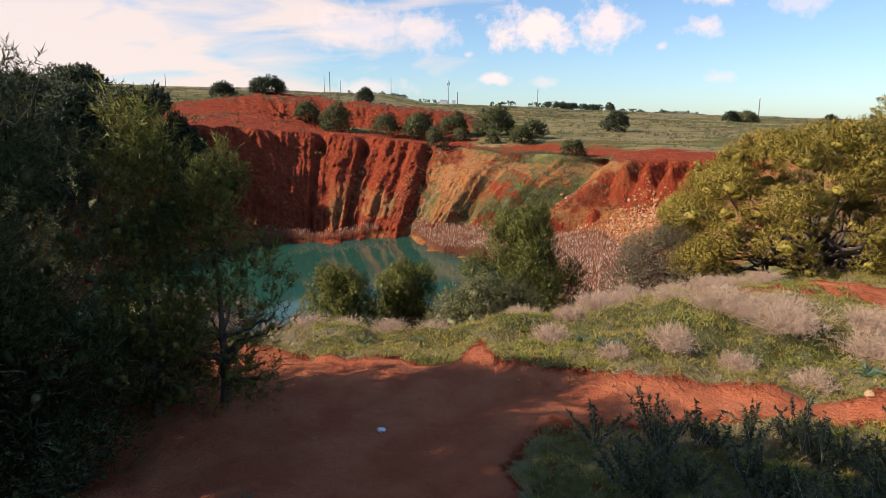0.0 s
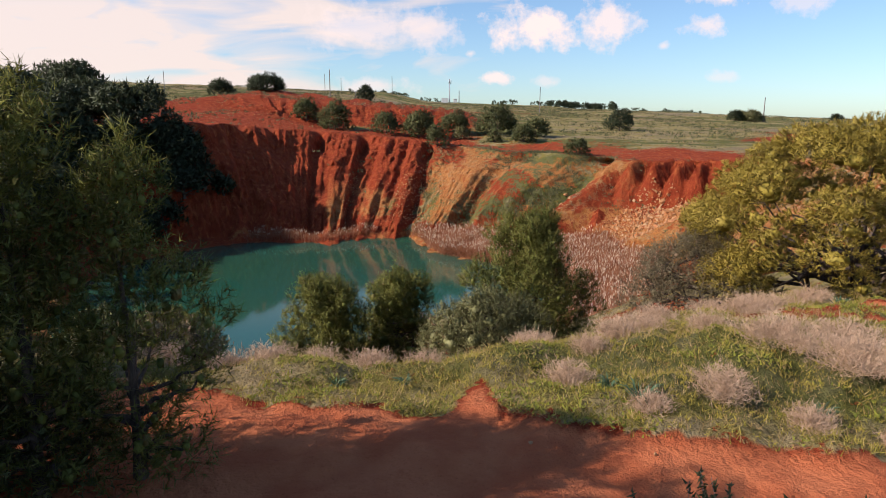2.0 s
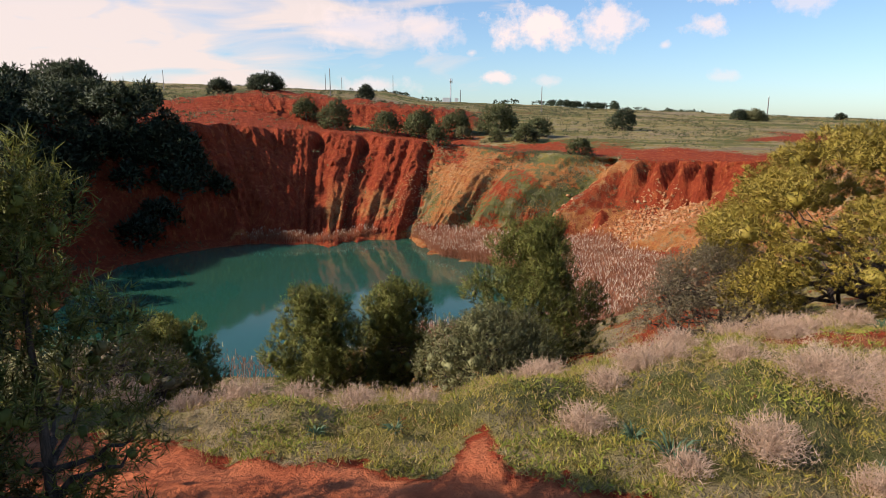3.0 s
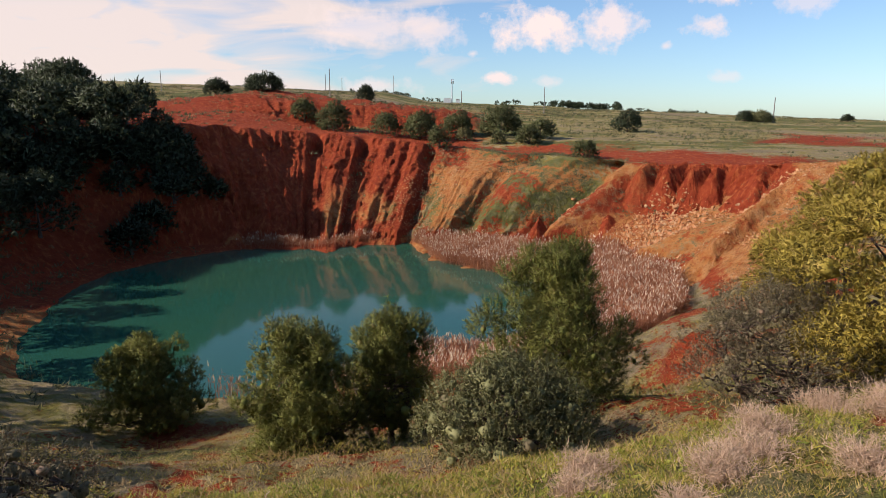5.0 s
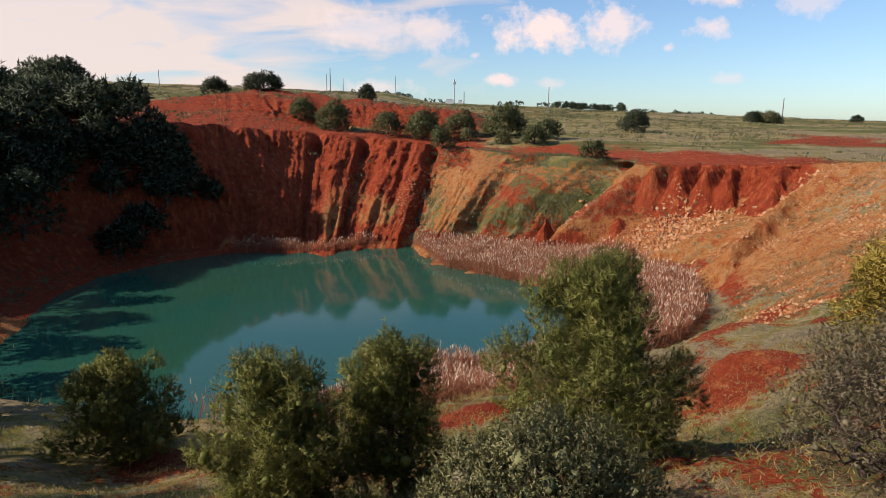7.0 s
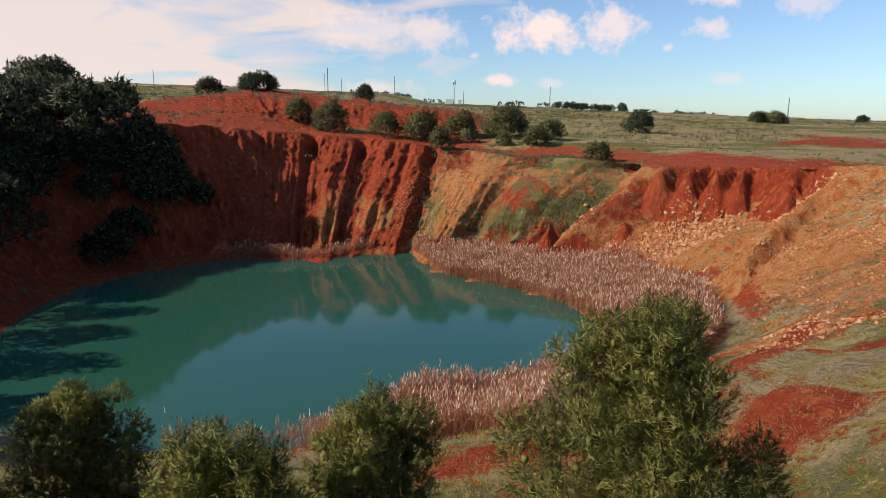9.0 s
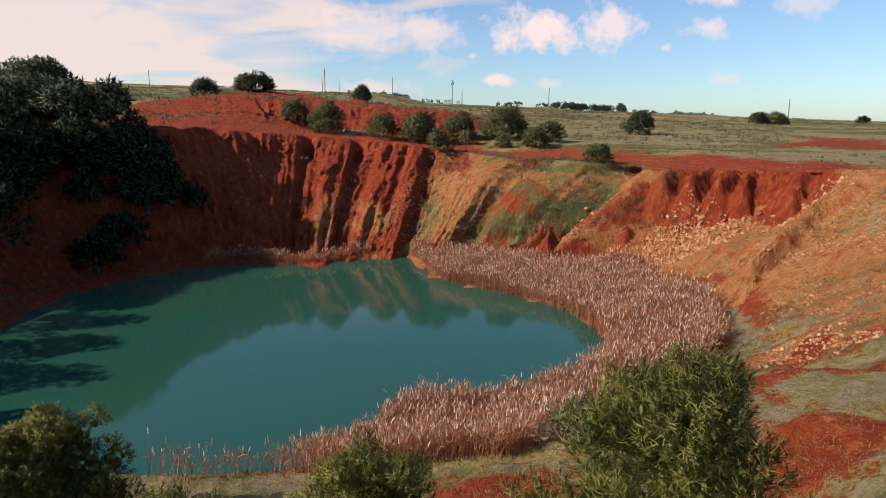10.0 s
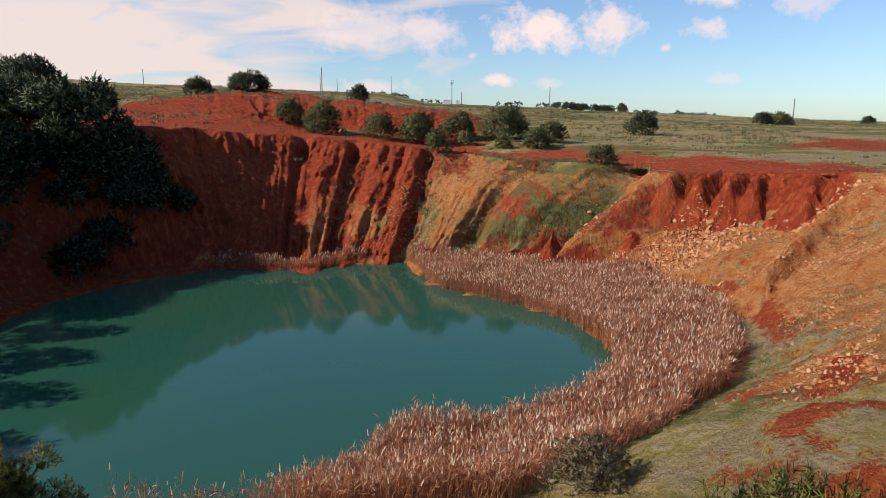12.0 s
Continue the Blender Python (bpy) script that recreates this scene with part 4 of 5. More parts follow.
# One more unseen pine, placed to shade the lower left of the track.
make_pine(-12.2, 4.4, lobes_dome(rng, 36, 2.6, 1.8, 1.0, 10.5, 1.0, 0.9), 0.2, PINE_DARK, "dark pine out of view behind the track, placed for its shade", rng, 9, 0.3, 10, 0.32, 0.06, single_limbs=False)
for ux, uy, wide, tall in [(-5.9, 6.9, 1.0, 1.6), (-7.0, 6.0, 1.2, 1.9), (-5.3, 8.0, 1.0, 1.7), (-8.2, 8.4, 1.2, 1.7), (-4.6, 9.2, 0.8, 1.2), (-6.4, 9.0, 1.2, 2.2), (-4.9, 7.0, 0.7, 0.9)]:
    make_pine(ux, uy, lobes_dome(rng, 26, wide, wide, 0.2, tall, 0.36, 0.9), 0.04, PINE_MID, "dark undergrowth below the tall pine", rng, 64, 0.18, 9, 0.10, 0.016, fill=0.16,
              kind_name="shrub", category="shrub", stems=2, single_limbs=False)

# pines added above the near west bank, mostly out of view, to shade it
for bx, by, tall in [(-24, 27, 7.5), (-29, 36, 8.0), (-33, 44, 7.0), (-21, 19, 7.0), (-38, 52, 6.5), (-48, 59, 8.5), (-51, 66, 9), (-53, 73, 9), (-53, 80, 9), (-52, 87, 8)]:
    make_pine(bx, by, lobes_dome(rng, 30, 3.2, 3.0, 1.4, tall, 1.1, 0.8), 0.2, PINE_DARK, "dark pine added above the west bank to shade it", rng, 6, 0.35, 10, 0.4, 0.09, single_limbs=False, group="pine wood")

# broad-leaved shrubs
make_pine(1.5, 20.4, lobes_dome(rng, 84, 1.8, 1.7, 0.4, 3.1, 0.40, 1.1), 0.07, OLIVE,
          "dense grey-green mastic shrub below the pine", rng, crest=-0.75, per_m2=105, reach=0.16, needles=9, needle=0.06, width=0.026, lift=1.1, kind_name="mastic_shrub", category="shrub", stems=3)
make_pine(7.7, 20.6, lobes_dome(rng, 70, 2.1, 1.8, 0.4, 2.9, 0.44, 1.0), 0.06, GREYBUSH,
          "half-bare grey shrub on the edge of the bank", rng, crest=1.2, fill=0.12, per_m2=110, reach=0.2, needles=9, needle=0.06, width=0.016, lift=0.9, kind_name="grey_shrub", category="shrub", stems=3)
make_pine(-5.4, 14.4, lobes_dome(rng, 26, 1.0, 0.8, 0.2, 1.3, 0.34, 0.8), 0.04, GREYBUSH,
          "twiggy reddish-grey shrub beside the track", rng, 80, 0.15, 8, 0.06, 0.018, kind_name="grey_shrub", category="shrub", stems=2)
make_pine(-6.9, 14.9, lobes_dome(rng, 24, 1.0, 0.8, 0.2, 1.4, 0.36, 0.8), 0.04, OLIVE,
          "small olive-green shrub beside the track", rng, 80, 0.15, 8, 0.07, 0.026, kind_name="mastic_shrub", category="shrub", stems=2)
make_pine(6.2, 44.0, lobes_dome(rng, 30, 1.7, 1.5, 0.3, 2.1, 0.5, 0.8), 0.05, GREYBUSH,
          "dark grey-green shrub at the edge of the reeds", rng, 40, 0.2, 8, 0.12, 0.04, kind_name="grey_shrub", category="shrub", stems=2)

# bushes and pines along the far rim
FAR = dict(per_m2=5.5, reach=0.5, needles=9, needle=0.42, width=0.13, single_limbs=False)
for bx, by, wide, tall, mat, text in [
        (-60.5, 178, 3.2, 3.9, PINE_DARK, "dark round pine on the red knoll"),
        (-49.5, 184, 5.1, 3.5, PINE_DARK, "low spreading dark pine on the red knoll"),
        (-22.3, 186, 2.6, 4.0, PINE_DARK, "small dark pine on the skyline of the knoll"),
        (-32.4, 155, 2.8, 5.2, PINE_MID, "green bush above the fluted red wall"),
        (-25.0, 150, 3.5, 6.2, PINE_MID, "green bush above the fluted red wall"),
        (-13.1, 148, 3.0, 5.0, PINE_MID, "round green bush on the rim"),
        (-5.7, 146, 3.9, 5.6, PINE_MID, "broad green bush on the rim"),
        (2.5, 152, 3.4, 4.8, PINE_MID, "low green bush on the rim"),
        (3.9, 146, 1.6, 2.5, OLIVE, "small grey-green bush on the rim"),
        (-1.4, 135, 2.2, 4.6, PINE_MID, "yellowish green bush hanging on the rim"),
        (12.2, 150, 4.2, 6.6, PINE_MID, "large round dark green tree on the plateau"),
        (11.0, 142, 1.4, 2.4, PINE_MID, "small bush beside the large tree"),
        (17.2, 141, 2.4, 3.6, PINE_MID, "green bush on the plateau edge"),
        (20.3, 146, 2.8, 3.8, PINE_MID, "green bush on the plateau edge"),
        (44.5, 166, 3.3, 5.2, PINE_DARK, "single dark round tree on the plateau"),
        (24.0, 118.5, 1.9, 2.8, PINE_MID, "green bush in the gully of the wall"),
        (100.6, 226, 2.4, 3.4, PINE_DARK, "dark bush far out on the plateau"),
        (106.0, 228, 4.5, 2.6, OLIVE, "low scrub thicket far out on the plateau"),
        (190.0, 262, 5.0, 4.5, PINE_DARK, "dark tree far out on the plateau"),
        (150.0, 250, 2.0, 2.4, PINE_DARK, "small dark bush far out on the plateau")]:
    make_pine(bx, by, lobes_dome(rng, 22, wide * 0.8, wide * 0.75, tall * 0.10, tall * 0.86, wide * 0.38, 0.85), 0.16, mat, text, rng,
              kind_name="bush" if tall < 4.3 else "pine_tree", category="bush" if tall < 4.3 else "tree", group="bushes along the rim", **FAR)

# the shaded pine wood at the far left corner of the pit, and its fringe down the slope; part of its shade is in the
# dark needle colour
DARK_SLOPE = []
for k in range(26):
    a, f = radians(rng.uniform(131, 176)), rng.uniform(0.35, 1.0)
    r0, r1 = 34.0, np.interp(math.degrees(a), [126, 138, 155, 180], [40, 42, 49, 53])
    DARK_SLOPE.append((MID[0] + (r0 + f * (r1 - r0)) * math.cos(a), MID[1] + (r0 + f * (r1 - r0)) * math.sin(a), rng.uniform(1.8, 3.0), rng.uniform(2.8, 4.6)))
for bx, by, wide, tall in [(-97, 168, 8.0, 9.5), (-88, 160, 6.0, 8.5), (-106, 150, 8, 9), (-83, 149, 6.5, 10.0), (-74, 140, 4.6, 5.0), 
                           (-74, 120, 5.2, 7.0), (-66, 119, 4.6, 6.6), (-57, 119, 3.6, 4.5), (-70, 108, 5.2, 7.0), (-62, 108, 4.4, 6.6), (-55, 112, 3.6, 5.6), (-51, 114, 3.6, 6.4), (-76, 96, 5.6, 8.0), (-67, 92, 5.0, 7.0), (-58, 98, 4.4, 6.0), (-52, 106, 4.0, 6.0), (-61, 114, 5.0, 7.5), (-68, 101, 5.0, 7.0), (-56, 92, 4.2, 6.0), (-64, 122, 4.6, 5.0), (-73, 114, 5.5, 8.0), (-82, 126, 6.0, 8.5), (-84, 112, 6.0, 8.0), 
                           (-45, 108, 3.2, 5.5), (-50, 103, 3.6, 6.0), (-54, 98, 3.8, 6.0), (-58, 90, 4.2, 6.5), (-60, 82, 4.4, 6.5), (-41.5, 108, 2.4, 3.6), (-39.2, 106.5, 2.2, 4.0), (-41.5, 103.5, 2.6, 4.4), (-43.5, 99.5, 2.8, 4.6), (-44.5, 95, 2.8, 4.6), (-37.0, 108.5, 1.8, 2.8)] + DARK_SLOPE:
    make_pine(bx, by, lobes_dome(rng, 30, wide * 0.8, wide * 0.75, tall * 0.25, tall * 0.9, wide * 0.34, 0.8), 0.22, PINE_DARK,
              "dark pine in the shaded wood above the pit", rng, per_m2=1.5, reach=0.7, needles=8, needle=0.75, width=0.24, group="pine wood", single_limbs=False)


# ---- reeds round the lake ----
def reed_bed(name, label, xs, ys, rng, tall, lean=0.18):
    """Standing dry reeds at the places given: a stem, drooping leaves and some plumes."""
    n = len(xs)
    base = np.stack([xs, ys, np.maximum(ground_z(xs, ys), WATER_Z - 0.3) - 0.05], -1)
    h = tall * (0.45 + 0.75 * fbm(xs * 0.45, ys * 0.45, 0, 76)) * (0.75 + 0.4 * rng.random(n))
    way = unit(np.stack([rng.normal(size=n) * lean + 0.10, rng.normal(size=n) * lean, np.ones(n)], -1))
    pieces = [blades(base, way, h, np.full(n, 0.038), rng)]
    for k in range(3):
        f = 0.35 + 0.6 * rng.random((n, 1))
        out = unit(way + rng.normal(size=(n, 3)) * 0.55)
        pieces.append(blades(base + way * h[:, None] * f, out, 0.30 + 0.40 * rng.random(n), np.full(n, 0.042), rng, 0.22))
    ob = tagged(new(name, mesh_data(name, *joined(pieces), REED)), label, "reeds", kind="stuff")
    pick = rng.random(n) < 0.16
    b = (base + way * h[:, None] * 0.93)[pick]
    m = len(b)
    v = [blades(b, unit(way[pick] + rng.normal(size=(m, 3)) * 0.18), 0.26 + 0.2 * rng.random(m), np.full(m, 0.09), rng) for _ in range(2)]
    part("plumes", mesh_data("plumes", *joined(v), PLUME), ob, "pale feathery reed plumes")
    return ob


def scatter(n, keep, x0, x1, y0, y1, rng):
    x, y = rng.uniform(x0, x1, n), rng.uniform(y0, y1, n)
    ok = keep(x, y) > rng.random(n)
    return x[ok], y[ok]


def reeds_near(x, y):
    th, r = polar(x, y)
    sh = outline(th)[0]
    inner = sh + 0.1 + 1.8 * (fbm(x * 0.4, y * 0.4, 0, 71) - 0.5)
    outer = np.interp(th, [262, 278, 286, 296, 310, 325, 340, 359], [33.5, 33.5, 35.5, 38.0, 37.5, 36.5, 38, 42])
    return ((r > inner) & (r < outer + 2.5 * (fbm(x * 0.3, y * 0.3, 0, 72) - 0.5)) & (th > 262) & (th < 360)) * np.interp(th, [262, 278, 284], [0.12, 0.16, 1.0])


def reeds_east(x, y):
    th, r = polar(x, y)
    sh = outline(th)[0]
    outer = np.interp(th, [0, 15, 25, 35, 45, 55, 66, 74], [42, 42.5, 41, 37, 33.5, 31, 31.5, 32.5])
    return ((r > sh - 0.3 + 1.2 * (fbm(x * 0.4, y * 0.4, 0, 73) - 0.5)) & (r < outer + 2.5 * (fbm(x * 0.3, y * 0.3, 0, 74) - 0.5)) & (th >= 0) & (th < 74)).astype(float)


def reeds_north(x, y):
    th, r = polar(x, y)
    sh = outline(th)[0]
    wide = np.interp(th, [84, 90, 98, 104, 112, 122, 128], [0.6, 2.5, 3.5, 2.0, 3.2, 2.6, 0.8])
    return ((r > sh + 0.2) & (r < sh + wide * (0.5 + fbm(x * 0.35, y * 0.35, 0, 75))) & (th > 84) & (th < 128)).astype(float)


reed_bed("reeds", "dense tawny dry reeds on the near shore", *scatter(78000, reeds_near, -16, 31, 43, 81, rng), rng, 2.2)
reed_bed("reeds", "dense pinkish dry reeds on the sunlit far shore", *scatter(60000, reeds_east, -8, 32, 79, 116, rng), rng, 2.1)
reed_bed("reeds", "thin row of dry reeds below the red wall", *scatter(9000, reeds_north, -36, -10, 98, 114, rng), rng, 1.9)


# ---- grasses and herbs on the near ground ----
def grass_layer(name, label, material, x, y, rng, tall, width, per, spread, category="grass", bend=0.0, droop=0.35):
    n = len(x)
    z = ground_z(x, y)
    base = np.repeat(np.stack([x, y, z - 0.01], -1), per, 0) + np.concatenate([rng.normal(size=(n * per, 2)) * spread, np.zeros((n * per, 1))], 1)
    way = unit(np.concatenate([rng.normal(size=(n * per, 2)) * droop, np.ones((n * per, 1))], 1))
    h = np.repeat(tall * (0.5 + rng.random(n)), per) * (0.5 + 0.7 * rng.random(n * per))
    ob = new(name, mesh_data(name, *blades(base, way, h, np.full(n * per, width), rng, bend), material))
    return tagged(ob, label, category, kind="stuff")


def meadow(x, y):
    return (1 - ss(0.25, 0.65, track_amount(x, y))) * ss(3.5, 5, y)


def greener(x, y):
    return meadow(x, y) * ss(0.40, 0.55, fbm(x * 0.55, y * 0.55, 0, 81))


def bank(x, y):
    th, r = polar(x, y)
    rim = outline(th)[2]
    return ss(2.5, 0.5, r - rim) * ss(33, 36, r) * (0.25 + 0.75 * ss(0.4, 0.55, fbm(x * 0.3, y * 0.3, 0, 83)))


grass_layer("grass", "short green winter grass beside the track", GRASS, *scatter(52000, lambda x, y: meadow(x, y) * (0.6 + 0.4 * ss(0.38, 0.55, fbm(x * 0.7, y * 0.7, 0, 82))), -13, 17, 3.8, 19, rng), rng, 0.10, 0.015, 5, 0.05, droop=0.7)
grass_layer("weeds", "low broad-leaved green weeds on the mound", WEED, *scatter(34000, greener, -13, 17, 4, 19, rng), rng, 0.075, 0.034, 6, 0.07, "weeds", 0.0, 1.3)
grass_layer("straw", "dry yellow grass between the green", STRAW, *scatter(32000, meadow, -11, 17, 4, 20, rng), rng, 0.11, 0.012, 3, 0.06, droop=0.9)
grass_layer("bank_grass", "dry and green grass on the steep bank", STRAW, *scatter(20000, bank, -26, 26, 14, 52, rng), rng, 0.20, 0.020, 5, 0.14, droop=0.9)
grass_layer("bank_weeds", "green weeds on the steep bank", GRASS, *scatter(26000, bank, -26, 30, 14, 56, rng), rng, 0.13, 0.026, 5, 0.14, "weeds", 0.0, 1.0)


def east_slope(x, y):
    th, r = polar(x, y)
    _, foot, rim, _, _ = outline(th)
    t = (th + 180) % 360 - 180
    return ss(-45, -38, t) * ss(16, 2, t) * ss(0, 1, r - foot) * (0.15 + 0.85 * ss(0.42, 0.6, fbm(x * 0.22, y * 0.22, 0, 84)))


def north_ledge(x, y):
    th, r = polar(x, y)
    _, foot, rim, _, _ = outline(th)
    q = (r - foot) / (rim - foot)
    grown = sum(a * arc_bell(th, at, w) * np.exp(-((q - qq) / wq) ** 2) for at, qq, w, wq, a in GREEN)
    return np.clip(grown * (0.25 + 0.75 * ss(0.40, 0.55, fbm(x * 0.35, y * 0.35, 0, 85))) + 0.12 * arc_bell(th, 54, 18) * ss(0.0, 0.1, q) * ss(1.5, 1.0, q), 0, 1)


def field(x, y):
    th, r = polar(x, y)
    return ss(6, 30, r - outline(th)[2]) * ss(0.35, 0.6, fbm(x * 0.05, y * 0.05, 0, 86))


grass_layer("slope_scrub", "thin grass and low scrub on the rubble slope", SCRUB, *scatter(24000, east_slope, 8, 56, 36, 98, rng), rng, 0.24, 0.05, 6, 0.2, "scrub", 0.0, 0.7)
grass_layer("ledge_scrub", "grey-green scrub on the ledges of the wall", SCRUB, *scatter(17000, north_ledge, -14, 40, 94, 136, rng), rng, 0.5, 0.12, 7, 0.28, "scrub", 0.0, 0.7)


def foot_scrub(x, y):
    th, r = polar(x, y)
    _, foot, rim, _, _ = outline(th)
    q = (r - foot) / (rim - foot)
    low = ss(74, 78, th) * ss(104, 100, th) * ss(-0.15, -0.05, q) * ss(0.3, 0.12, q)
    # on the west slope scrub is added to darken ground that lies in shade
    west = ss(135, 150, th) * ss(262, 250, th) * ss(-0.4, 0.0, q) * ss(1.1, 0.9, q)
    return np.maximum(low, west) * (0.15 + 0.85 * ss(0.45, 0.6, fbm(x * 0.3, y * 0.3, 0, 87)))


sx, sy = scatter(9000, foot_scrub, -80, 0, 22, 122, rng)
scrub = grass_layer("foot_scrub", "dark scrub at the foot of the walls, and added to darken the west slope", SCRUB, sx, sy, rng, 0.55, 0.12, 7, 0.3, "scrub", 0.0, 0.8)
grass_layer("field_grass", "rough winter grass over the plateau", STRAW, *scatter(26000, field, -130, 210, 112, 330, rng), rng, 0.22, 0.12, 5, 0.5)
grass_layer("field_scrub", "dark low scrub over the plateau", SCRUB, *scatter(30000, lambda x, y: 0.06 + field(x, y) ** 2 * 0.6, -130, 230, 118, 380, rng), rng, 0.55, 0.28, 7, 0.5, "scrub", 0.0, 0.8)


# ---- single herbs: dry thyme cushions, asphodels ----
def make_dry_shrub(x, y, wide, tall, label, rng, material=None):
    n = int(380 * wide * (0.6 + tall))
    a = unit(np.concatenate([rng.normal(size=(n, 2)) * 0.8, 0.35 + rng.random((n, 1)) * 0.9], 1))
    base = np.concatenate([rng.normal(size=(n, 2)) * wide * 0.16, np.zeros((n, 1))], 1)
    ln = (0.45 + 0.55 * rng.random(n)) * tall
    stalk = blades(base, a * [wide / tall * 0.55, wide / tall * 0.55, 1], ln, np.full(n, 0.006), rng)
    tips = base + a * [wide / tall * 0.55, wide / tall * 0.55, 1] * ln[:, None] * 0.8
    rep = np.repeat(tips, 6, 0) + rng.normal(size=(n * 6, 3)) * 0.04
    fuzz = blades(rep, unit(np.repeat(a, 6, 0) + rng.normal(size=(n * 6, 3)) * 0.8), 0.05 + 0.09 * rng.random(n * 6), np.full(n * 6, 0.011), rng)
    root = new("dry_shrub")
    root.location = (x, y, on_ground(x, y, 0.03))
    tagged(root, label, "shrub", "dry shrubs on the mound")
    part("stem_tangle", mesh_data("stem_tangle", *stalk, DRY), root)
    part("twig_cushion", mesh_data("twig_cushion", *fuzz, material or DRY), root)
    return root


for sx, sy, wide, tall in [(2.2, 12.4, 0.8, 0.55), (4.3, 11.4, 0.85, 0.6), (3.7, 14.8, 0.9, 0.55), (4.4, 15.4, 0.9, 0.5), (2.9, 13.9, 0.7, 0.4), (6.6, 17.4, 1.0, 0.55), (7.3, 16.8, 1.2, 0.5),
                           (6.2, 13.3, 1.6, 0.6), (6.9, 12.2, 1.5, 0.65), (7.6, 13.6, 1.2, 0.55), (5.4, 14.6, 0.8, 0.5), (8.2, 11.2, 1.4, 0.6), (8.9, 12.6, 1.2, 0.55), (5.0, 16.4, 0.9, 0.45),
                           (5.2, 10.6, 0.6, 0.4), (6.4, 10.3, 0.7, 0.4), (3.1, 10.9, 0.5, 0.35), (8.2, 17.2, 1.3, 0.5), (9.2, 17.5, 1.0, 0.45), (1.8, 14.6, 0.7, 0.4), (2.2, 15.8, 0.8, 0.5),
                           (-3.0, 13.4, 0.9, 0.45), (-2.2, 13.7, 0.8, 0.4), (-3.8, 13.3, 0.7, 0.4), (-1.2, 13.6, 0.8, 0.4), (-0.2, 13.8, 0.7, 0.4), (-5.0, 13.6, 0.9, 0.5), (9.6, 10.6, 1.1, 0.55), (10.2, 13.2, 1.0, 0.5), (11.0, 11.6, 1.1, 0.55)]:
    make_dry_shrub(sx, sy, wide, tall, "grey-pink dry cushion shrub on the grassy mound", rng)


def make_asphodel(x, y, size, rng):
    n = 46
    a = rng.uniform(0, 2 * np.pi, n)
    way = unit(np.stack([np.cos(a) * 0.8, np.sin(a) * 0.8, 0.5 + rng.random(n)], -1))
    v = blades(rng.normal(size=(n, 3)) * 0.02, way, size * (0.6 + 0.5 * rng.random(n)), np.full(n, 0.028), rng, 0.3)
    ob = new("asphodel", mesh_data("asphodel", *v, ASPHODEL))
    ob.location = (x, y, on_ground(x, y, 0.02))
    return tagged(ob, "blue-green asphodel rosette with long arching leaves", "plant", "asphodels")


for ax, ay, size in [(3.0, 11.15, 0.55), (2.75, 11.9, 0.4), (5.6, 11.0, 0.4), (-1.6, 12.3, 0.3), (-0.5, 12.4, 0.3), (7.4, 10.4, 0.45), (9.0, 16.2, 0.45), (11.3, 14.0, 0.45), (-2.3, 6.4, 0.4)]:
    make_asphodel(ax, ay, size, rng)


# tall dry-stalked herbs in the foreground
def make_herb(x, y, tall, rng):
    root = new("herb")
    root.location = (x, y, on_ground(x, y, 0.03))
    tagged(root, "tall dry herb with small yellowish leaves in the shade", "plant", "herbs in the foreground")
    pieces, leaves = [], []
    for _ in range(9):
        d = rng.normal(size=2) * 0.22
        tip = np.array([d[0], d[1], tall * rng.uniform(0.6, 1.0)])
        pieces.append(limb((d[0] * 0.2, d[1] * 0.2, 0), tip, 0.008, 0.003, rng, 0.05, 5, 3))
        f = np.linspace(0.3, 1.0, 15)[:, None]
        p = np.repeat(tip * f, 3, 0)
        leaves.append(blades(p, unit(rng.normal(size=(45, 3)) + [0, 0, 0.5]), 0.05 + 0.04 * rng.random(45), np.full(45, 0.03), rng))
    for piece in pieces:
        part("stalk", mesh_data("stalk", *piece, TWIG), root)
    part("foliage", mesh_data("foliage", *joined(leaves), SCRUB), root)
    return root


for _ in range(58):
    hx = rng.uniform(1.6, 7.5)
    hy = rng.uniform(5.0, 8.2)
    if track_amount(np.array([hx]), np.array([hy]))[0] < 0.3:
        make_herb(hx, hy, rng.uniform(0.35, 0.8), rng)


# ---- loose rock on the slopes ----
def rock_mesh(rng, level=2):
    bm = bmesh.new()
    bmesh.ops.create_icosphere(bm, subdivisions=level, radius=1.0)
    cut = [(unit(rng.normal(size=3)), rng.uniform(0.55, 0.85)) for _ in range(7)]
    for v in bm.verts:
        p = np.array(v.co)
        for d, at in cut:
            over = p @ d - at
            if over > 0:
                p = p - d * over
        v.co = p * [1.0, 0.78, 0.6] + rng.normal(size=3) * 0.03
    me = bpy.data.meshes.new("stone")
    bm.to_mesh(me)
    bm.free()
    me.materials.append(STONE)
    return me


ROCKS = [rock_mesh(rng) for _ in range(8)]


def place_rock(x, y, size, rng):
    ob = new("stone", ROCKS[int(rng.integers(8))])
    ob.location = (x, y, on_ground(x, y) + 0.12 * size)
    ob.rotation_euler = (rng.uniform(-0.5, 0.5), rng.uniform(-0.5, 0.5), rng.uniform(0, 6.28))
    ob.scale = (size * rng.uniform(0.8, 1.25), size * rng.uniform(0.8, 1.2), size * rng.uniform(0.75, 1.1))
    return tagged(ob, "pale ochre limestone block lying on the slope", "rock", "loose stones on the slope")


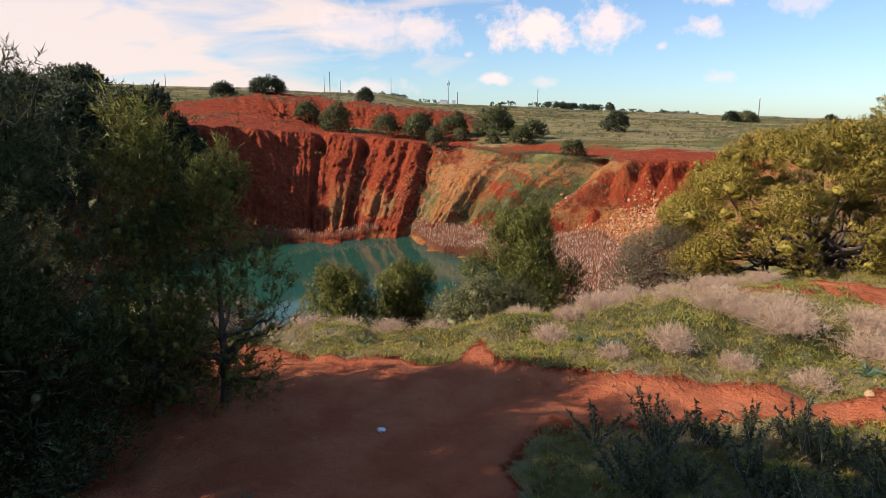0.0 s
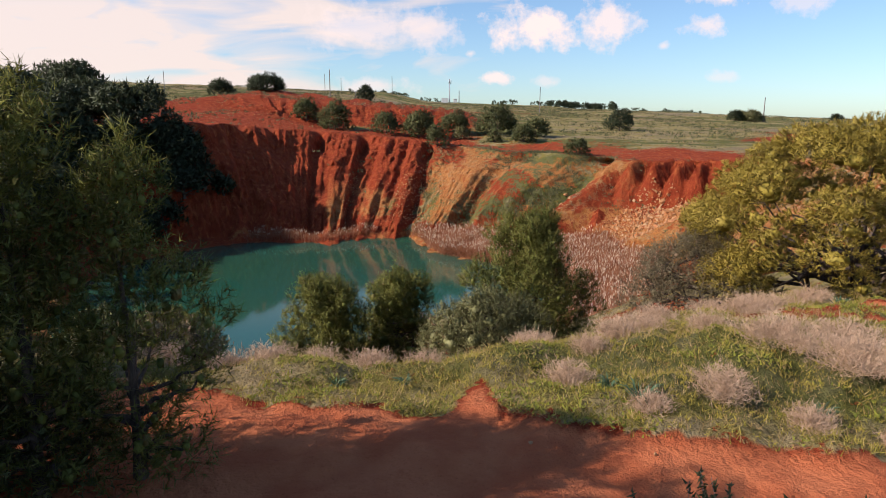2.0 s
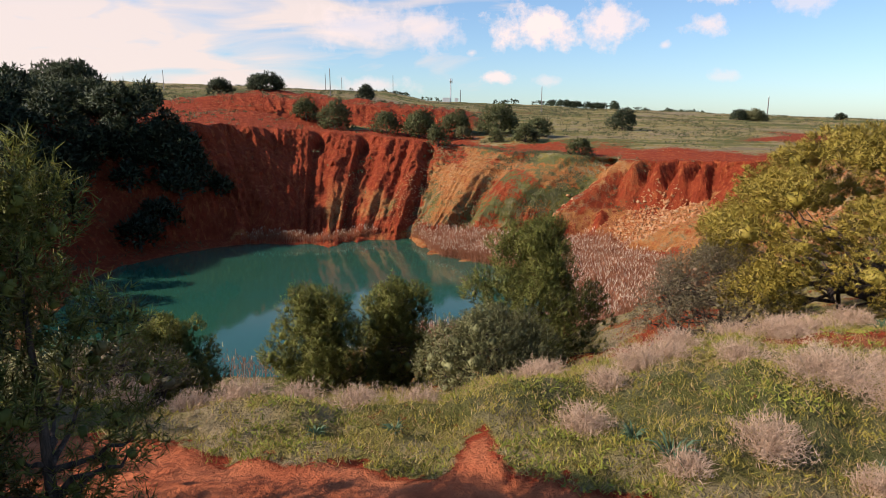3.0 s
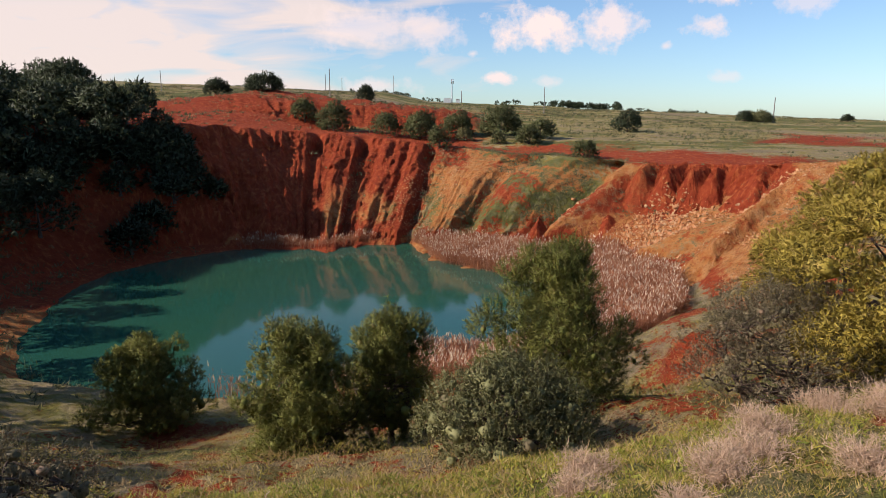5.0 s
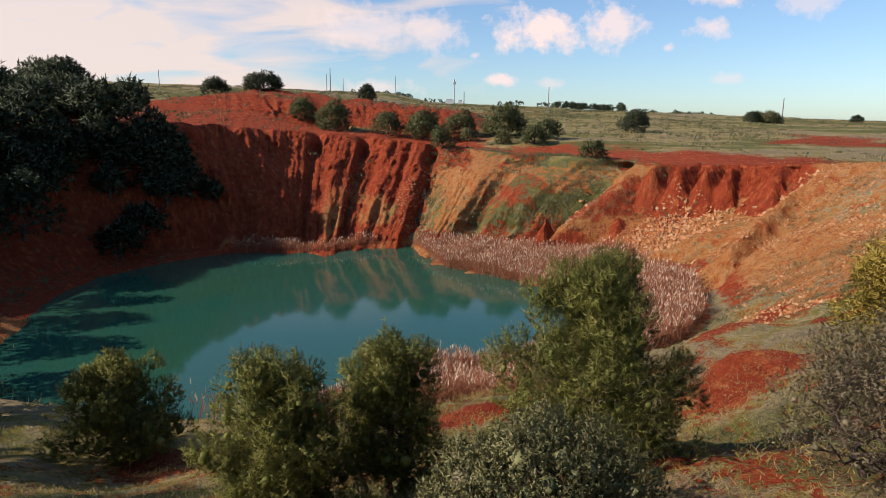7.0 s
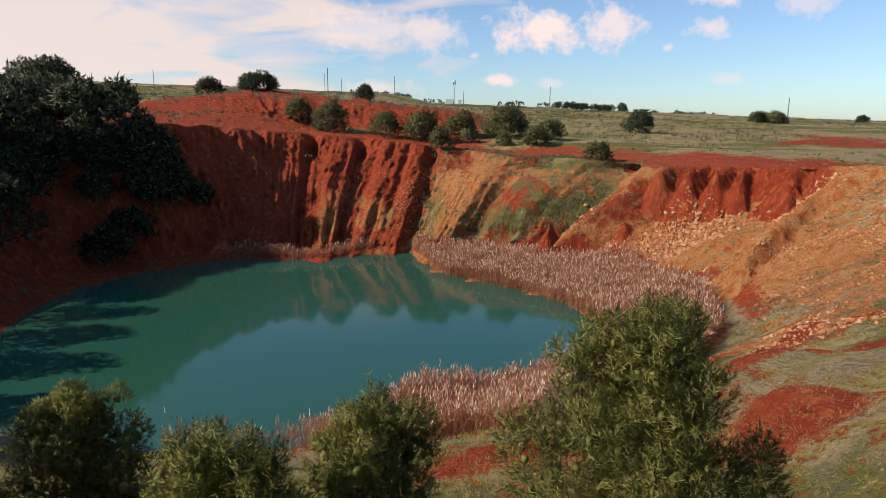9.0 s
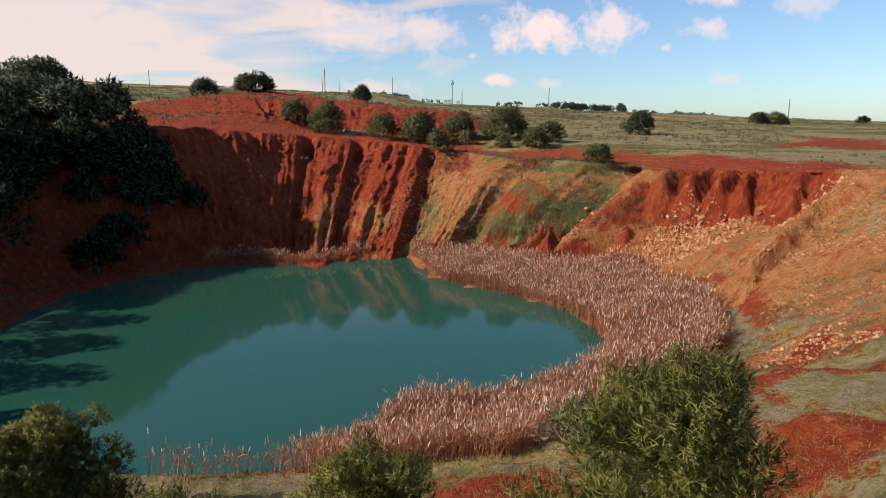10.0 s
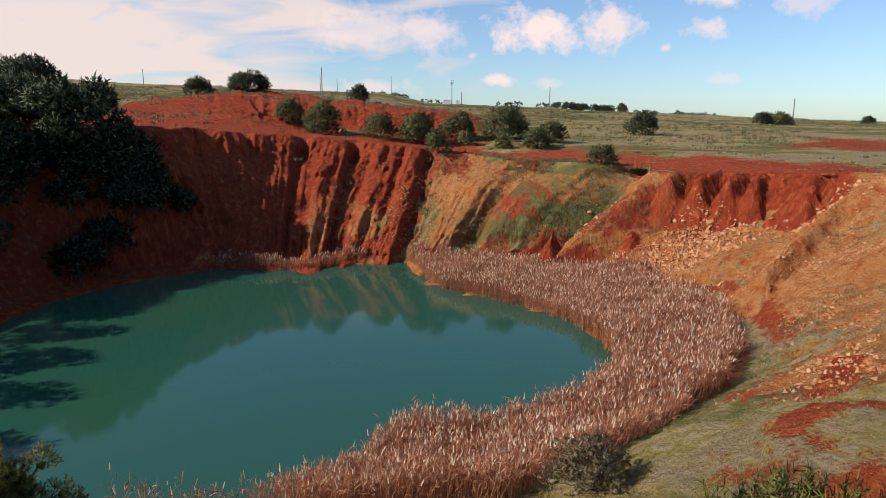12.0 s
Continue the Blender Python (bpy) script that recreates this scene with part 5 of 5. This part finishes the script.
def rubble(x, y):
    th, r = polar(x, y)
    _, foot, rim, _, _ = outline(th)
    q = (r - foot) / (rim - foot)
    a = 1.3 * ss(12.5, 15, th) * ss(29, 23, th) * ss(0.02, 0.1, q) * ss(0.72, 0.60, q) * (0.25 + 0.75 * ss(0.38, 0.55, fbm(x * 0.2, y * 0.2, 0, 91)))
    b = 0.0
    for top, low, wide in ((92.8, 96.4, 0.8), (77.4, 77.4, 0.9), (42.0, 35.0, 1.1)):
        b = b + 0.8 * np.exp(-((th - low - (top - low) * q) / wide) ** 2) * ss(0.0, 0.1, q) * ss(0.85, 0.6, q)
    c = arc_bell(th, 79, 3.5) * ss(0, 0.1, q) * ss(0.6, 0.4, q) + arc_bell(th, 71, 2.0) * ss(0, 0.1, q) * ss(0.8, 0.6, q)
    t = (th + 180) % 360 - 180
    d = 0.85 * ss(-42, -36, t) * ss(14, 4, t) * ss(0.05, 0.15, q) * ss(1.0, 0.9, q) * ss(0.42, 0.6, fbm(x * 0.25, y * 0.25, 0, 92))
    return np.clip(np.maximum.reduce([a, b, c * 0.6, d]), 0, 1)


rx, ry = scatter(7000, rubble, -20, 52, 40, 128, rng)
for px, py in list(zip(rx, ry))[:290]:
    heap = 8 < polar(px, py)[0] < 50
    place_rock(float(px), float(py), float(rng.uniform(0.18, 0.5)) * ((1.4 if rng.random() < 0.12 else 1.0) if heap else 0.5), rng)


def rubble_field(n, rng):
    """The smaller broken stone, too many to count."""
    x, y = scatter(n, rubble, -20, 52, 40, 128, rng)
    z = np.array([on_ground(float(a), float(b)) for a, b in zip(x, y)])
    dirs = np.array([(1, 0, 0), (-1, 0, 0), (0, 1, 0), (0, -1, 0), (0, 0, 1), (0, 0, -1)], float)
    tri = np.array([(0, 2, 4), (2, 1, 4), (1, 3, 4), (3, 0, 4), (2, 0, 5), (1, 2, 5), (3, 1, 5), (0, 3, 5)])
    m = len(x)
    heap = np.where((polar(x, y)[0] > 8) & (polar(x, y)[0] < 50), 1.0, 0.55).reshape(-1, 1, 1)
    rad = heap * (0.09 + 0.26 * rng.random((m, 1, 1)) ** 2) * (0.6 + 0.8 * rng.random((m, 6, 1)))
    jig = unit(dirs[None] + rng.normal(size=(m, 6, 3)) * 0.45)
    v = jig * rad + np.stack([x, y, z + 0.03], -1)[:, None]
    t = tri[None] + 6 * np.arange(m)[:, None, None]
    ob = new("rubble", mesh_data("rubble", v.reshape(-1, 3), t.reshape(-1, 3), STONE))
    return tagged(ob, "small broken limestone rubble scattered on the slope", "rubble", kind="stuff")


rubble_field(80000, rng)

# stones and litter near the track
for px, py, size in [(-5.6, 12.5, 0.16), (-5.2, 12.4, 0.12), (-0.6, 17.2, 0.18), (-0.3, 17.6, 0.13), (6.9, 9.6, 0.12), (1.3, 10.2, 0.05), (0.9, 11.6, 0.05), (-1.8, 8.2, 0.04), (2.8, 9.8, 0.05)]:
    ob = place_rock(px, py, size, rng)
    tagged(ob, "small reddish stone beside the track", "rock", "stones beside the track")


def make_litter(x, y):
    bm = bmesh.new()
    bmesh.ops.create_icosphere(bm, subdivisions=3, radius=0.05)
    r = np.random.default_rng(3)
    for v in bm.verts:
        d = noise.noise(v.co * 60) * 0.022
        v.co = v.co * (1 + d / 0.05)
        v.co.z *= 0.6
        v.co.x *= 1.25
    me = bpy.data.meshes.new("crumpled_paper")
    bm.to_mesh(me)
    bm.free()
    me.materials.append(PAPER)
    ob = new("crumpled_paper", me)
    ob.location = (x, y, on_ground(x, y) + 0.025)
    return tagged(ob, "small crumpled white paper lying on the red track", "litter")


make_litter(-0.89, 8.51)


# ---- poles and mast on the skyline ----
def make_pole(x, y, tall, r, label, arm=0.0):
    root = new("utility_pole")
    root.location = (x, y, on_ground(x, y, 0.4))
    tagged(root, label, "pole", "poles on the plateau")
    v, t = tube([(0, 0, 0), (0, 0, tall * 0.5), (0, 0, tall)], [r, r * 0.85, r * 0.7], 10)
    part("shaft", mesh_data("shaft", v, t, POLE_WOOD, True), root)
    if arm:
        v, t = tube([(-arm, 0, tall - 0.4), (arm, 0, tall - 0.4)], [0.06, 0.06], 6)
        part("crossarm", mesh_data("crossarm", v, t, POLE_WOOD, True), root)
    v, t = tube([(0, 0, tall), (0, 0, tall + 0.25)], [r * 0.5, r * 0.3], 6)
    part("insulator", mesh_data("insulator", v, t, MAST_STEEL, True), root)
    return root


for px, py, tall, r in [(110.2, 226, 8.6, 0.20), (34.0, 234, 9.4, 0.17), (-38.6, 222, 10.0, 0.17), (-100, 235, 7.5, 0.14), (-62, 340, 9.0, 0.16), (-28, 350, 10.0, 0.16), (-30.5, 225.5, 3.2, 0.12), (-52, 330, 7, 0.15)]:
    make_pole(px, py, tall, r, "thin weathered wooden pole on the plateau")


def make_mast(x, y):
    root = new("radio_mast")
    z = on_ground(x, y, 0.4)
    root.location = (x, y, z)
    tagged(root, "grey steel radio mast with panel antennas", "mast")
    v, t = tube([(0, 0, 0), (0, 0, 7), (0, 0, 14.5)], [0.42, 0.34, 0.22], 10)
    part("shaft", mesh_data("shaft", v, t, MAST_STEEL, True), root)
    for k in range(3):
        a = k * 2.094
        cx, cy = 0.75 * math.cos(a), 0.75 * math.sin(a)
        v, t = tube([(cx, cy, 11.4), (cx, cy, 11.41), (cx, cy, 13.99), (cx, cy, 14.0)], [0.05, 0.24, 0.24, 0.05], 8)
        part("antenna", mesh_data("antenna", v, t, MAST_STEEL, True), root)
    v, t = tube([(-0.9, 0, 12.6), (0.9, 0, 12.6)], [0.06, 0.06], 6)
    part("bracket", mesh_data("bracket", v, t, MAST_STEEL, True), root)
    return root


make_mast(3.0, 400)


def make_hut(x, y, sx, sy, sz, label):
    root = new("hut")
    root.location = (x, y, on_ground(x, y, 0.3))
    tagged(root, label, "hut")
    for name, (a, b, c0, c1), grow in (("wall", (sx, sy, 0, sz), 0), ("roof", (sx, sy, sz, sz + 0.25), 0.2)):
        bm = bmesh.new()
        bmesh.ops.create_cube(bm, size=1.0)
        for v in bm.verts:
            v.co = (v.co.x * (a + grow), v.co.y * (b + grow), (c0 + c1) / 2 + v.co.z * (c1 - c0))
        bmesh.ops.bevel(bm, geom=bm.edges[:], offset=0.04, segments=1, affect="EDGES")
        me = bpy.data.meshes.new(name)
        bm.to_mesh(me)
        bm.free()
        me.materials.append(WALL_WHITE)
        part(name, me, root)
    return root


make_hut(0.2, 398, 4.2, 3, 2.6, "small pale equipment hut beside the mast")
make_hut(6.5, 398, 2.2, 2, 2.2, "small pale equipment cabinet beside the mast")
make_pole(8.8, 400, 7.5, 0.3, "short thick pole beside the mast")


# far woods on the skyline
def far_wood(label, x0, x1, y, tall, n, rng):
    lobes = []
    for i in range(n):
        x = rng.uniform(x0, x1)
        lobes.append((x, y + rng.uniform(-6, 6), float(ground_z(x, y)) + tall * rng.uniform(-0.1, 0.35), tall * rng.uniform(0.4, 0.6), 0.9))
    lobes = np.asarray(lobes)
    c, w, nrm = crown_shell(lobes, rng, 1.4, np.array([(x0 + x1) / 2, y, lobes[:, 2].min() - 4]))
    me = mesh_data("far_wood", *shoots(c, w, rng, np.full(len(c), 0.6), 8, 0.8, 0.4), PINE_DARK)
    return tagged(new("far_wood", me), label, "woods", kind="stuff")


far_wood("dark wood on the skyline", 62, 104, 395, 4.5, 46, rng)
far_wood("low hedge on the skyline", 104, 150, 385, 2.2, 30, rng)
far_wood("low scattered trees on the skyline", 30, 62, 395, 3.0, 10, rng)
far_wood("low trees on the skyline", -60, -4, 410, 2.6, 24, rng)
